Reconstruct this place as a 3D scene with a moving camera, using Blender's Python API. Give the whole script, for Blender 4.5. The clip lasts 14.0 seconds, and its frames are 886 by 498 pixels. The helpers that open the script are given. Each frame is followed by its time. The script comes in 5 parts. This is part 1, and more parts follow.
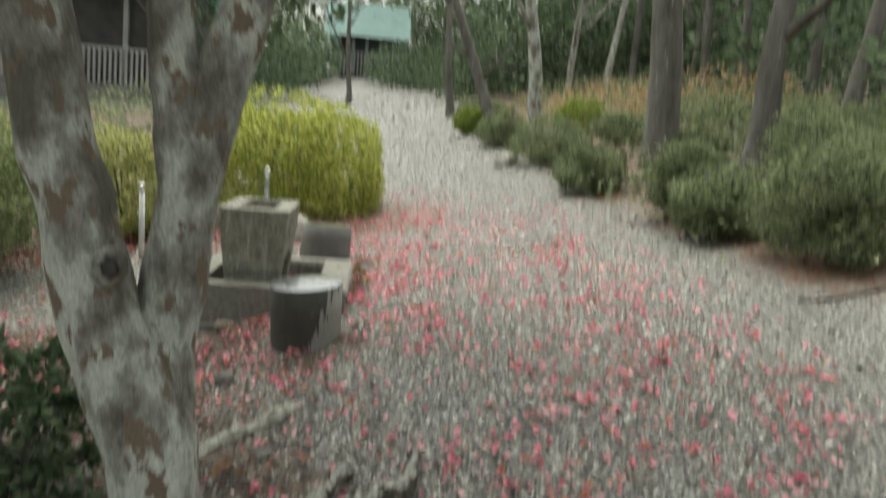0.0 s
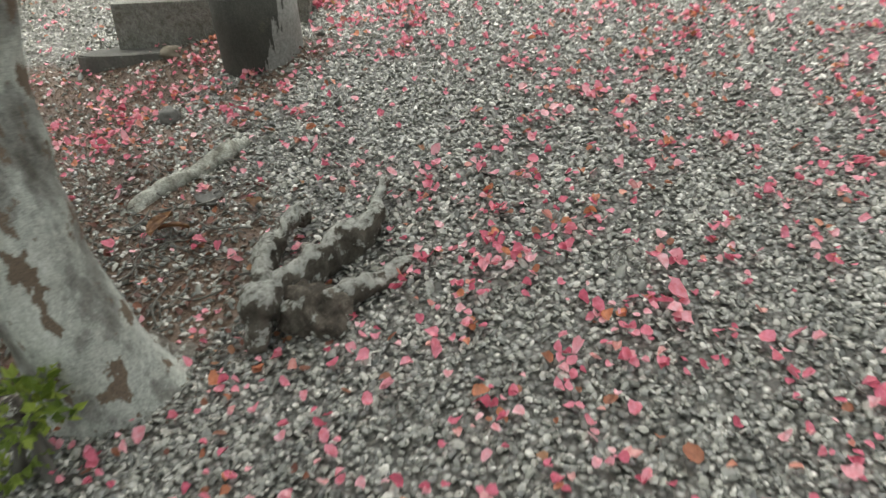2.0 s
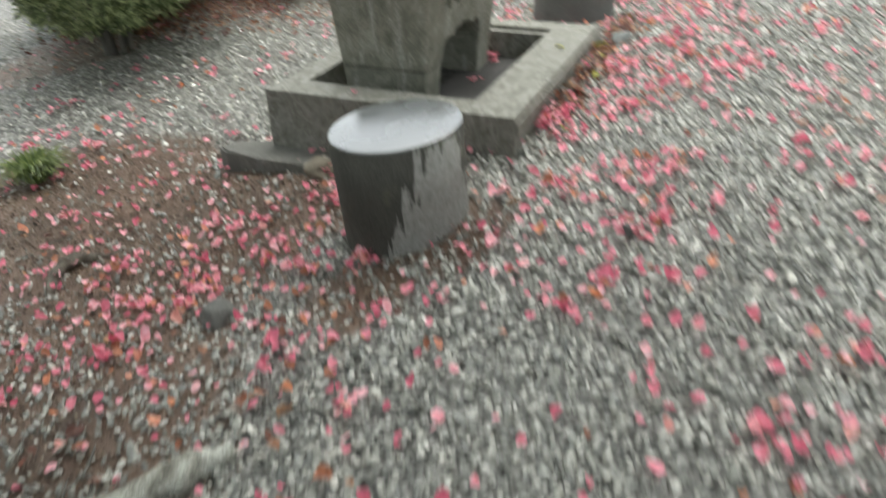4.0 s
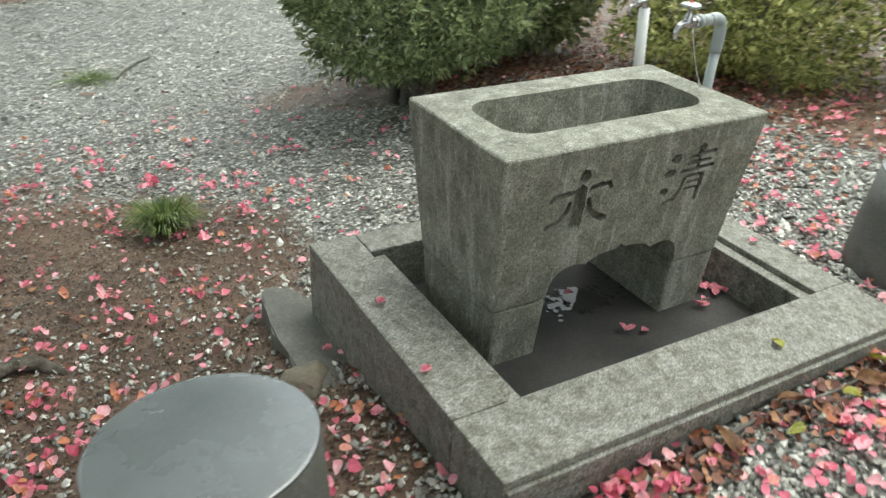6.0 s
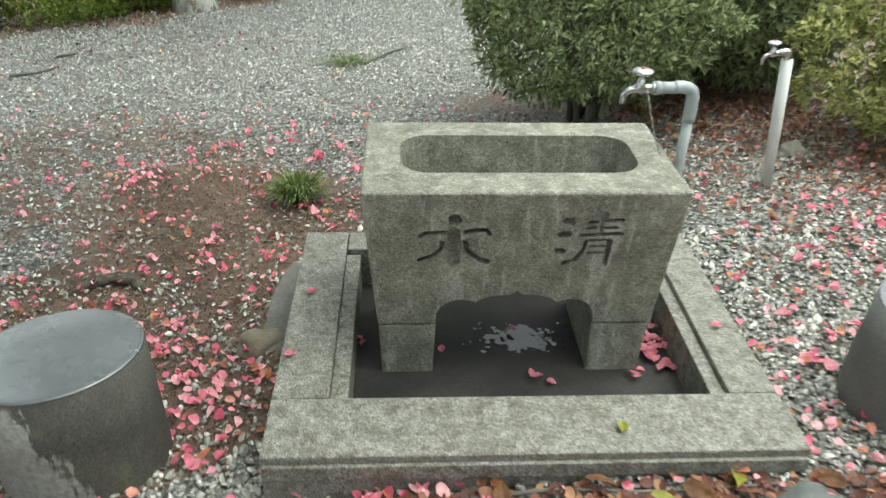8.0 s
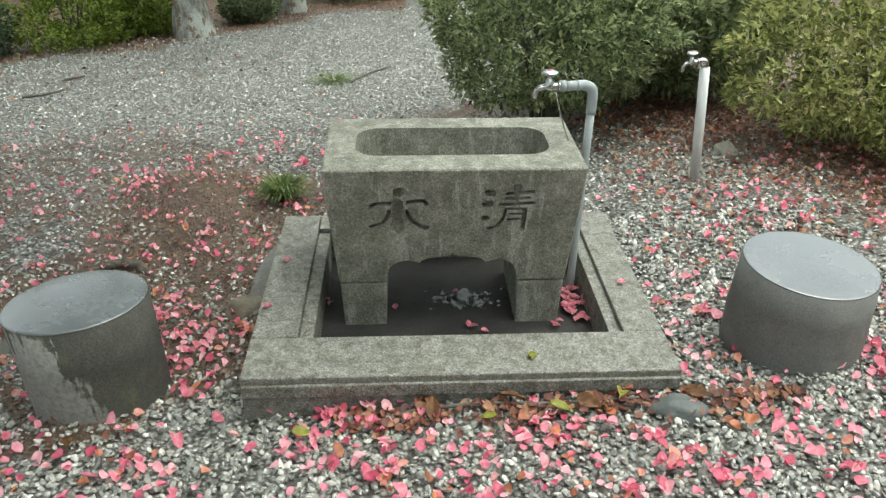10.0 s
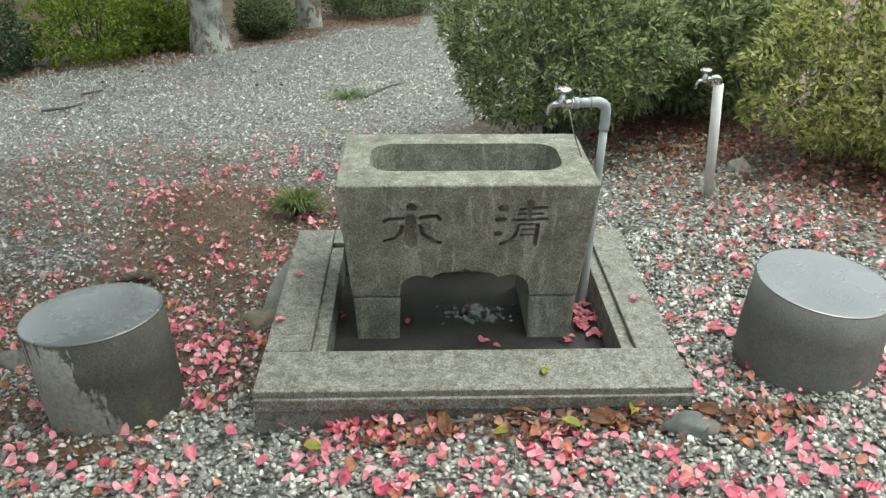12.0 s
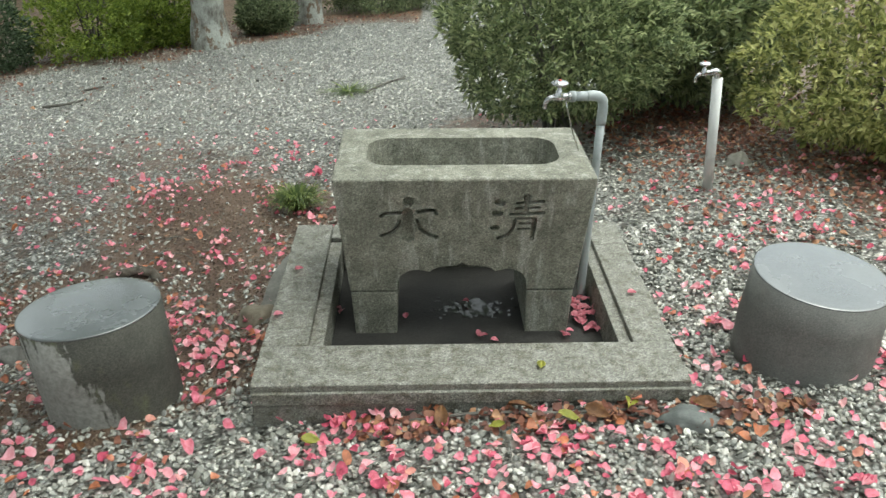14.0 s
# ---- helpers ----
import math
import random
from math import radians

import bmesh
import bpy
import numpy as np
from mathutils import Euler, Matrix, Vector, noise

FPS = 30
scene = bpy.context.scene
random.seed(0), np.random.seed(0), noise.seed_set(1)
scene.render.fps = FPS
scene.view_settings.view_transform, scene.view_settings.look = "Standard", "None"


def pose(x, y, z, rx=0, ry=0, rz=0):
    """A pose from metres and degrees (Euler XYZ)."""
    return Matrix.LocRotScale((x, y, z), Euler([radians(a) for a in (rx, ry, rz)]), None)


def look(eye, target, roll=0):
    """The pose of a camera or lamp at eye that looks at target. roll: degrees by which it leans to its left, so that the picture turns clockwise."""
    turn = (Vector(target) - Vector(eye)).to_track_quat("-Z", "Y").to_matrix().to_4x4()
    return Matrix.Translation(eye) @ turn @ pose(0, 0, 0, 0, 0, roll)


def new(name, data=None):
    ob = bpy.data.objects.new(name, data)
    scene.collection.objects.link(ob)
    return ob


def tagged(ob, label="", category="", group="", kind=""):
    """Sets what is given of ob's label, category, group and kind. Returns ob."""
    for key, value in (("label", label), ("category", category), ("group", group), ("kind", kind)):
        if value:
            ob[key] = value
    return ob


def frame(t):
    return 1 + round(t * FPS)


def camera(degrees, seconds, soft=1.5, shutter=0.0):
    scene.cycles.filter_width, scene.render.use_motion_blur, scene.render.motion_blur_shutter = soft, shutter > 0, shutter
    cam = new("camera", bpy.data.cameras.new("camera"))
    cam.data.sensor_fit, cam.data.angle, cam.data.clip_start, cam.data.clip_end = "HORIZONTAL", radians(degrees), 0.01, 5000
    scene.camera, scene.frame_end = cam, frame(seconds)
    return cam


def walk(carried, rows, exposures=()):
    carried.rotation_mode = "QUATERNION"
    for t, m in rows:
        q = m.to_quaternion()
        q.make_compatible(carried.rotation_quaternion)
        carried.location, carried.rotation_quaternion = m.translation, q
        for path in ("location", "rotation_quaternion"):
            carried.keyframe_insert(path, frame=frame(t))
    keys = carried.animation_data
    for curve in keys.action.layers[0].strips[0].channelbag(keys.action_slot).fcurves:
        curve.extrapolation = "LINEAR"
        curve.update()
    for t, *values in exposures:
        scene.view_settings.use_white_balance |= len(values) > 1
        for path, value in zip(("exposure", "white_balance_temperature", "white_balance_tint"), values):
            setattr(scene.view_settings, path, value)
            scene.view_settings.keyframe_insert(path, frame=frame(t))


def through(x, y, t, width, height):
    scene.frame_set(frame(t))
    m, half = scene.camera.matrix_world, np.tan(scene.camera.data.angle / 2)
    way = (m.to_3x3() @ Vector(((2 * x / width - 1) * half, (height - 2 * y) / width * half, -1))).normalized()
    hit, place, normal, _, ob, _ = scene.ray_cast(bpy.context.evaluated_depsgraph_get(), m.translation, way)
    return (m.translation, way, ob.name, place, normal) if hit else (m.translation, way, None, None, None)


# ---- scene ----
cam = camera(58.9, 14.0, soft=1.35, shutter=0.5)
PATH = [
    (0, look((-5.433, -0.117, 1.227), (-3.461, -0.313, 0.953), 4.88)),
    (0.5, look((-5.372, -0.136, 1.141), (-3.489, -0.324, 0.493), 2.43)),
    (1, look((-5.312, -0.160, 1.101), (-3.439, -0.301, 0.414), 2.91)),
    (1.5, look((-5.132, -0.246, 1.064), (-3.280, -0.385, 0.322), 2.27)),
    (2, look((-4.783, -0.409, 1.025), (-3.040, -0.531, 0.052), -2.07)),
    (2.5, look((-4.350, -0.629, 1.094), (-2.632, -0.559, 0.073), 0.68)),
    (3, look((-3.830, -0.768, 1.127), (-2.060, -0.496, 0.236), 1.50)),
    (3.5, look((-3.310, -0.911, 1.169), (-1.640, -0.680, 0.094), 0.77)),
    (4, look((-2.692, -0.863, 1.219), (-1.115, -0.172, 0.201), -1.89)),
    (4.2, look((-2.449, -0.832, 1.257), (-0.872, -0.069, 0.293), 0.50)),
    (6.3, look((-0.504, -0.947, 1.390), (0.236, 0.599, 0.359), 1.05)),
    (6.5, look((-0.354, -0.955, 1.454), (0.304, 0.590, 0.366), 0.14)),
    (7, look((0.013, -1.072, 1.424), (0.538, 0.531, 0.349), 1.18)),
    (7.5, look((0.274, -1.208, 1.502), (0.492, 0.462, 0.424), -0.47)),
    (8, look((0.369, -1.410, 1.571), (0.461, 0.301, 0.540), 1.34)),
    (8.2, look((0.401, -1.539, 1.585), (0.563, 0.182, 0.579), 3.03)),
    (10.3, look((0.539, -1.959, 1.681), (0.617, -0.217, 0.702), 0.21)),
    (10.5, look((0.542, -1.964, 1.684), (0.612, -0.220, 0.707), 0.17)),
    (11, look((0.536, -1.974, 1.676), (0.587, -0.215, 0.725), 0.11)),
    (11.5, look((0.531, -1.969, 1.680), (0.574, -0.205, 0.738), 0.20)),
    (12, look((0.531, -1.962, 1.681), (0.588, -0.202, 0.733), 0.46)),
    (12.5, look((0.527, -1.959, 1.675), (0.541, -0.212, 0.703), 0.42)),
    (13, look((0.529, -1.962, 1.676), (0.554, -0.213, 0.706), 0.43)),
    (13.5, look((0.529, -1.962, 1.675), (0.545, -0.215, 0.701), -0.01)),
    (14, look((0.552, -1.966, 1.676), (0.601, -0.211, 0.719), 0.18)),
]
walk(cam, PATH, [(0, 1.02, 7000, 4), (1.5, 1.2, 6850, 6), (3.5, 1.32, 6650, 6), (4, 1.32, 6550, 5), (6.5, 1.26, 6500, 0), (7.5, 1.31, 6500, 0), (8.2, 1.29, 6500, 0), (10.5, 1.14, 6500, 0), (14, 1.14, 6500, 0)])

# ---- overcast daylight ----
world = bpy.data.worlds.new("sky")
scene.world = world
world.use_nodes = True
wn, wl = world.node_tree.nodes, world.node_tree.links
sky = wn.new("ShaderNodeTexSky")
sky.sky_type = "NISHITA"
sky.sun_disc = False
sky.sun_elevation, sky.sun_rotation = radians(75), radians(79)
sky.air_density, sky.dust_density = 1.0, 4.0
grey = wn.new("ShaderNodeHueSaturation")
grey.inputs["Saturation"].default_value = 0.25
wl.new(sky.outputs[0], grey.inputs["Color"])
wl.new(grey.outputs[0], wn["Background"].inputs["Color"])
wn["Background"].inputs["Strength"].default_value = 0.15
sun = new("sun", bpy.data.lights.new("sun", "SUN"))
sun.data.energy, sun.data.angle, sun.data.color = 0.7, radians(80), (1.0, 0.97, 0.92)
sun.matrix_world = look((0, 0, 0), (-0.25, -0.05, -1.0))


# ---- materials ----
def mat(name, rough=0.8, metal=0.0):
    m = bpy.data.materials.new(name)
    m.use_nodes = True
    n, l = m.node_tree.nodes, m.node_tree.links
    b = n["Principled BSDF"]
    b.inputs["Roughness"].default_value = rough
    b.inputs["Metallic"].default_value = metal
    return m, n, l, b


def coords(n, l, scale=(1, 1, 1)):
    tc, mp = n.new("ShaderNodeTexCoord"), n.new("ShaderNodeMapping")
    mp.inputs["Scale"].default_value = scale
    l.new(tc.outputs["Object"], mp.inputs["Vector"])
    return mp.outputs["Vector"]


def noise_tex(n, l, vec, scale, detail=4.0, rough=0.6):
    t = n.new("ShaderNodeTexNoise")
    t.inputs["Scale"].default_value, t.inputs["Detail"].default_value, t.inputs["Roughness"].default_value = scale, detail, rough
    l.new(vec, t.inputs["Vector"])
    return t.outputs["Fac"]


def ramp(n, l, fac, stops):
    r = n.new("ShaderNodeValToRGB")
    e = r.color_ramp.elements
    while len(e) < len(stops):
        e.new(0.5)
    for k, (p, c) in zip(e, stops):
        k.position, k.color = p, (*c, 1)
    l.new(fac, r.inputs["Fac"])
    return r.outputs["Color"]


def mix(n, l, fac, a, b, mode="MIX"):
    m = n.new("ShaderNodeMix")
    m.data_type, m.blend_type = "RGBA", mode
    for sock, v in ((m.inputs[0], fac), (m.inputs[6], a), (m.inputs[7], b)):
        if isinstance(v, (int, float)):
            sock.default_value = v
        elif isinstance(v, tuple):
            sock.default_value = (*v, 1)
        else:
            l.new(v, sock)
    return m.outputs[2]


def bump(n, l, b, height, strength, dist):
    k = n.new("ShaderNodeBump")
    k.inputs["Strength"].default_value, k.inputs["Distance"].default_value = strength, dist
    l.new(height, k.inputs["Height"])
    l.new(k.outputs["Normal"], b.inputs["Normal"])


def surface(name, stops, big=3.0, fine=60.0, rough=0.8, relief=0.004, speckle=0.35, stretch=(1, 1, 1), stain=None, stain_at=(0.52, 0.62), metal=0.0, rough_to=None, specks=0.0, streak=None, streak_at=(0.52, 0.6)):
    """Two scales of colour, fine speckle, relief, and stains with an outline of their own."""
    m, n, l, b = mat(name, rough, metal)
    v = coords(n, l, stretch)
    a, f = noise_tex(n, l, v, big, 5), noise_tex(n, l, v, fine, 3, 0.7)
    c = ramp(n, l, a, stops)
    g = ramp(n, l, f, [(0.3, (0.35, 0.35, 0.35)), (0.7, (0.72, 0.72, 0.72))])
    c = mix(n, l, speckle, c, g, "OVERLAY")
    if stain:
        s = ramp(n, l, noise_tex(n, l, v, big * 1.7, 6, 0.65), [(stain_at[0], (0, 0, 0)), (stain_at[1], (1, 1, 1))])
        c = mix(n, l, s, c, stain)
    if streak:
        k = coords(n, l, (20, 20, 3.0))
        c = mix(n, l, ramp(n, l, noise_tex(n, l, k, 1.0, 6, 0.7), [(streak_at[0], (0, 0, 0)), (streak_at[1], (0.85, 0.85, 0.85))]), c, streak)
    if specks:
        g = ramp(n, l, noise_tex(n, l, coords(n, l), 120, 4, 0.75), [(0.34, (0.05, 0.05, 0.05)), (0.5, (0.5, 0.5, 0.5)), (0.68, (0.95, 0.95, 0.93))])
        c = mix(n, l, specks * 0.6, c, g, "OVERLAY")
        g = ramp(n, l, noise_tex(n, l, coords(n, l), 290, 2, 0.6), [(0.38, (0.08, 0.08, 0.08)), (0.5, (0.5, 0.5, 0.5)), (0.62, (0.92, 0.92, 0.9))])
        c = mix(n, l, specks * 0.75, c, g, "OVERLAY")
    l.new(c, b.inputs["Base Color"])
    if rough_to is not None:
        r = n.new("ShaderNodeMapRange")
        r.inputs["From Min"].default_value, r.inputs["From Max"].default_value = 0.4, 0.6
        r.inputs["To Min"].default_value, r.inputs["To Max"].default_value = rough, rough_to
        l.new(a, r.inputs["Value"])
        l.new(r.outputs[0], b.inputs["Roughness"])
    bump(n, l, b, f, 0.6, relief)
    return m


def island(name, stops, rough=0.6, relief=0.0, through=0.0, grain=80.0, mottle=0.3):
    """One colour for each loose piece of the mesh, with a little grain."""
    m, n, l, b = mat(name, rough)
    geo = n.new("ShaderNodeNewGeometry")
    v = coords(n, l)
    f = noise_tex(n, l, v, grain, 3)
    c = ramp(n, l, geo.outputs["Random Per Island"], stops)
    c = mix(n, l, mottle, c, ramp(n, l, f, [(0.3, (0.25, 0.25, 0.25)), (0.7, (0.75, 0.75, 0.75))]), "OVERLAY")
    l.new(c, b.inputs["Base Color"])
    if relief:
        bump(n, l, b, f, 0.5, relief)
    if through:
        t, s = n.new("ShaderNodeBsdfTranslucent"), n.new("ShaderNodeMixShader")
        l.new(c, t.inputs["Color"])
        s.inputs[0].default_value = through
        l.new(b.outputs[0], s.inputs[1])
        l.new(t.outputs[0], s.inputs[2])
        l.new(s.outputs[0], n["Material Output"].inputs["Surface"])
    return m


GRANITE = surface("weathered_granite", [(0.3, (0.15, 0.15, 0.118)), (0.5, (0.23, 0.23, 0.185)), (0.7, (0.31, 0.31, 0.255))], 9, 110, 0.7, 0.008, 0.8, stain=(0.15, 0.152, 0.12), stain_at=(0.47, 0.66), specks=0.6, streak=(0.37, 0.365, 0.32), streak_at=(0.53, 0.62))
CURB = surface("lichened_granite", [(0.3, (0.16, 0.16, 0.135)), (0.5, (0.205, 0.205, 0.178)), (0.7, (0.25, 0.25, 0.225))], 17, 95, 0.65, 0.008, 0.8, stain=(0.115, 0.108, 0.082), stain_at=(0.48, 0.66), specks=0.78)
CONCRETE = surface("worn_concrete", [(0.4, (0.06, 0.06, 0.052)), (0.6, (0.092, 0.092, 0.078))], 3.2, 140, 0.85, 0.001, 0.4, (1, 1, 0.75), stain=(0.115, 0.12, 0.078), stain_at=(0.57, 0.66), specks=0.35)
CONCRETE2 = surface("plain_grey_concrete", [(0.4, (0.155, 0.158, 0.148)), (0.6, (0.205, 0.208, 0.195))], 3, 140, 0.85, 0.0012, 0.3, stain=(0.13, 0.13, 0.118), stain_at=(0.54, 0.72), specks=0.25)
for m in (CONCRETE, CONCRETE2):
    m.node_tree.nodes["Principled BSDF"].inputs["Specular IOR Level"].default_value = 0.2


def add_patch(m, turn, radius, height, colours):
    """A pale dry patch on the side of a drum, with run-down dark drips across its upper edge."""
    n, l = m.node_tree.nodes, m.node_tree.links
    b = n["Principled BSDF"]
    under = b.inputs["Base Color"].links[0].from_socket
    tc, dot, sep = n.new("ShaderNodeTexCoord"), n.new("ShaderNodeVectorMath"), n.new("ShaderNodeSeparateXYZ")
    dot.operation = "DOT_PRODUCT"
    dot.inputs[1].default_value = (1.7 * math.cos(radians(turn)) / radius, 1.7 * math.sin(radians(turn)) / radius, -1.0 / height)
    l.new(tc.outputs["Object"], dot.inputs[0])

    def plus(a, scale, c):
        k = n.new("ShaderNodeMath")
        k.operation = "MULTIPLY_ADD"
        l.new(a, k.inputs[0])
        k.inputs[1].default_value = scale
        if isinstance(c, float):
            k.inputs[2].default_value = c
        else:
            l.new(c, k.inputs[2])
        return k.outputs[0]
    drips = noise_tex(n, l, coords(n, l, (34, 34, 4.5)), 1.0, 3, 0.55)
    blotch = noise_tex(n, l, coords(n, l), 22, 5, 0.65)
    v = plus(drips, 0.9, plus(blotch, 0.5, plus(dot.outputs["Value"], 1.0, -1.36)))
    mask = ramp(n, l, v, [(0.0, (0, 0, 0)), (0.07, (1, 1, 1))])
    pale = ramp(n, l, noise_tex(n, l, coords(n, l), 60, 5, 0.7), [(0.35, colours[0]), (0.62, colours[1])])
    l.new(mix(n, l, mask, under, pale), b.inputs["Base Color"])


add_patch(CONCRETE, 243, 0.22, 0.46, ((0.20, 0.20, 0.183), (0.33, 0.328, 0.303)))
STOOL_TOP = surface("wet_concrete_top", [(0.35, (0.085, 0.097, 0.098)), (0.65, (0.125, 0.138, 0.138))], 4, 160, 0.2, 0.0003, 0.35, rough_to=0.34)
for k, v in (("Coat Weight", 1.0), ("Coat Roughness", 0.16), ("Specular IOR Level", 1.0)):
    STOOL_TOP.node_tree.nodes["Principled BSDF"].inputs[k].default_value = v
WETFLOOR = surface("wet_mud_floor", [(0.35, (0.026, 0.026, 0.024)), (0.65, (0.048, 0.046, 0.042))], 4, 90, 0.7, 0.003, 0.5)
WETFLOOR.node_tree.nodes["Principled BSDF"].inputs["Specular IOR Level"].default_value = 0.3
WATER, _n, _l, _b = mat("still_water", 0.03)
_b.inputs["Base Color"].default_value = (0.04, 0.04, 0.036, 1)
MORTAR = surface("rough_cement", [(0.35, (0.10, 0.10, 0.088)), (0.65, (0.16, 0.157, 0.14))], 5, 80, 0.85, 0.004, 0.5)
BROWNROCK = surface("brown_field_stone", [(0.35, (0.12, 0.105, 0.075)), (0.65, (0.21, 0.185, 0.14))], 12, 120, 0.8, 0.003, 0.5)
GREYROCK = surface("grey_field_stone", [(0.35, (0.09, 0.09, 0.082)), (0.65, (0.155, 0.155, 0.14))], 12, 120, 0.8, 0.003, 0.5)
ROCK = surface("dark_river_stone", [(0.35, (0.07, 0.08, 0.075)), (0.65, (0.14, 0.155, 0.145))], 12, 120, 0.6, 0.002, 0.5)
PALEROCK = surface("pale_field_stone", [(0.35, (0.2, 0.19, 0.16)), (0.65, (0.34, 0.33, 0.29))], 12, 120, 0.8, 0.003, 0.5)
PVC = surface("grey_plastic_pipe", [(0.3, (0.33, 0.37, 0.37)), (0.7, (0.42, 0.46, 0.46))], 8, 60, 0.4, 0.0004, 0.2)
WHITEPVC = surface("white_plastic_pipe", [(0.3, (0.62, 0.64, 0.62)), (0.7, (0.76, 0.78, 0.76))], 8, 60, 0.4, 0.0004, 0.2)
CHROME = surface("tarnished_chrome", [(0.3, (0.5, 0.5, 0.5)), (0.7, (0.7, 0.7, 0.7))], 30, 90, 0.25, 0.0003, 0.1, metal=1.0)
REDCAP = surface("red_plastic_cap", [(0.3, (0.4, 0.05, 0.04)), (0.7, (0.5, 0.08, 0.06))], 30, 90, 0.4, 0.0003, 0.1)
BARK = surface("smooth_lichened_bark", [(0.38, (0.13, 0.126, 0.105)), (0.44, (0.25, 0.25, 0.222)), (0.50, (0.31, 0.317, 0.285)), (0.53, (0.37, 0.39, 0.35)), (0.7, (0.46, 0.48, 0.435))], 6, 70, 0.85, 0.006, 0.7, (1, 1, 0.6), stain=(0.19, 0.145, 0.105), stain_at=(0.56, 0.575), specks=0.3)
NEARBARK = surface("lichened_bark_shaded_above", [(0.40, (0.105, 0.10, 0.083)), (0.46, (0.19, 0.19, 0.168)), (0.52, (0.26, 0.265, 0.238)), (0.56, (0.40, 0.42, 0.375)), (0.74, (0.53, 0.555, 0.50))], 6, 70, 0.85, 0.006, 0.7, (1, 1, 0.6), stain=(0.17, 0.13, 0.095), stain_at=(0.57, 0.585), specks=0.35)
# Bark darkens with height: shade from the crown put into the lichen colours.
_n, _l = NEARBARK.node_tree.nodes, NEARBARK.node_tree.links
_ramps = [k for k in _n if k.bl_idname == "ShaderNodeValToRGB" and len(k.color_ramp.elements) == 5]
_src = _ramps[0].inputs["Fac"].links[0].from_socket
_tc, _sep, _map, _add = _n.new("ShaderNodeTexCoord"), _n.new("ShaderNodeSeparateXYZ"), _n.new("ShaderNodeMapRange"), _n.new("ShaderNodeMath")
_l.new(_tc.outputs["Object"], _sep.inputs[0])
_l.new(_sep.outputs["Z"], _map.inputs["Value"])
for _key, _value in (("From Min", 0.1), ("From Max", 1.3), ("To Min", 0.11), ("To Max", -0.02)):
    _map.inputs[_key].default_value = _value
_l.new(_src, _add.inputs[0])
_l.new(_map.outputs[0], _add.inputs[1])
_l.new(_add.outputs[0], _ramps[0].inputs["Fac"])
BARK2 = surface("rough_brown_bark", [(0.35, (0.075, 0.07, 0.06)), (0.65, (0.165, 0.16, 0.14))], 4, 30, 0.9, 0.012, 0.5, (1, 1, 0.25), stain=(0.27, 0.27, 0.24), stain_at=(0.62, 0.7))
DARKROOT = surface("dark_root_wood", [(0.36, (0.045, 0.037, 0.028)), (0.5, (0.085, 0.072, 0.056)), (0.64, (0.14, 0.125, 0.10))], 13, 55, 0.9, 0.016, 0.7, stain=(0.33, 0.335, 0.30), stain_at=(0.64, 0.66), specks=0.4)
ROOTS = surface("lichened_root_wood", [(0.36, (0.06, 0.05, 0.04)), (0.5, (0.13, 0.115, 0.095)), (0.64, (0.23, 0.22, 0.19))], 13, 55, 0.9, 0.014, 0.7, stain=(0.40, 0.41, 0.37), stain_at=(0.535, 0.56), specks=0.4)
KNUCKLE, _n, _l, _b = mat("pale_crested_root", 0.9)
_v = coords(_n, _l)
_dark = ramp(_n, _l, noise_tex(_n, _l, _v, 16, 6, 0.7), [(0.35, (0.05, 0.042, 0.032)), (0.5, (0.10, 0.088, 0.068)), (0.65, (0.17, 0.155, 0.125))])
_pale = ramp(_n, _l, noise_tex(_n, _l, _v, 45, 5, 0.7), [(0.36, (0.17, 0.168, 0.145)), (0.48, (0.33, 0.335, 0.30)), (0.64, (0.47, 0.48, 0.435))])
# Colour turns paler where the surface faces up, broken up by noise.
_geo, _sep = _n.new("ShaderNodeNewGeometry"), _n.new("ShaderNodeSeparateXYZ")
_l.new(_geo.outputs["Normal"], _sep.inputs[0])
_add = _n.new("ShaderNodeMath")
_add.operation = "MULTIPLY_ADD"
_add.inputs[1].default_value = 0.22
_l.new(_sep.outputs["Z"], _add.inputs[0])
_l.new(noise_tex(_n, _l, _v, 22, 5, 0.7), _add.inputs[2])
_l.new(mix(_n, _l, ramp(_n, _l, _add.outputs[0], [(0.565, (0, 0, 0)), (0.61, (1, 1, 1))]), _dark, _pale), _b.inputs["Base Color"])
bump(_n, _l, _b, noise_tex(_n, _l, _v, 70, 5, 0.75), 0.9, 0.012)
PALEROOT = surface("pale_lichened_root", [(0.38, (0.11, 0.105, 0.085)), (0.48, (0.26, 0.26, 0.22)), (0.6, (0.42, 0.43, 0.38))], 12, 70, 0.9, 0.006, 0.6, specks=0.5)
COPPER = surface("green_copper_roof", [(0.3, (0.22, 0.38, 0.35)), (0.7, (0.34, 0.5, 0.46))], 1, 20, 0.7, 0.003, 0.2)
DARKWOOD = surface("dark_stained_timber", [(0.3, (0.025, 0.025, 0.025)), (0.7, (0.07, 0.065, 0.06))], 1, 20, 0.8, 0.003, 0.3)
PALEWOOD = surface("weathered_grey_timber", [(0.3, (0.2, 0.2, 0.19)), (0.7, (0.36, 0.36, 0.34))], 1, 20, 0.85, 0.003, 0.3)
PEBBLE = island("grey_pebbles", [(0.0, (0.14, 0.145, 0.13)), (0.3, (0.215, 0.22, 0.193)), (0.65, (0.30, 0.305, 0.265)), (0.88, (0.45, 0.445, 0.39)), (0.96, (0.6, 0.59, 0.53))], 0.24, 0.002)
PEBBLE.node_tree.nodes["Principled BSDF"].inputs["Specular IOR Level"].default_value = 1.0
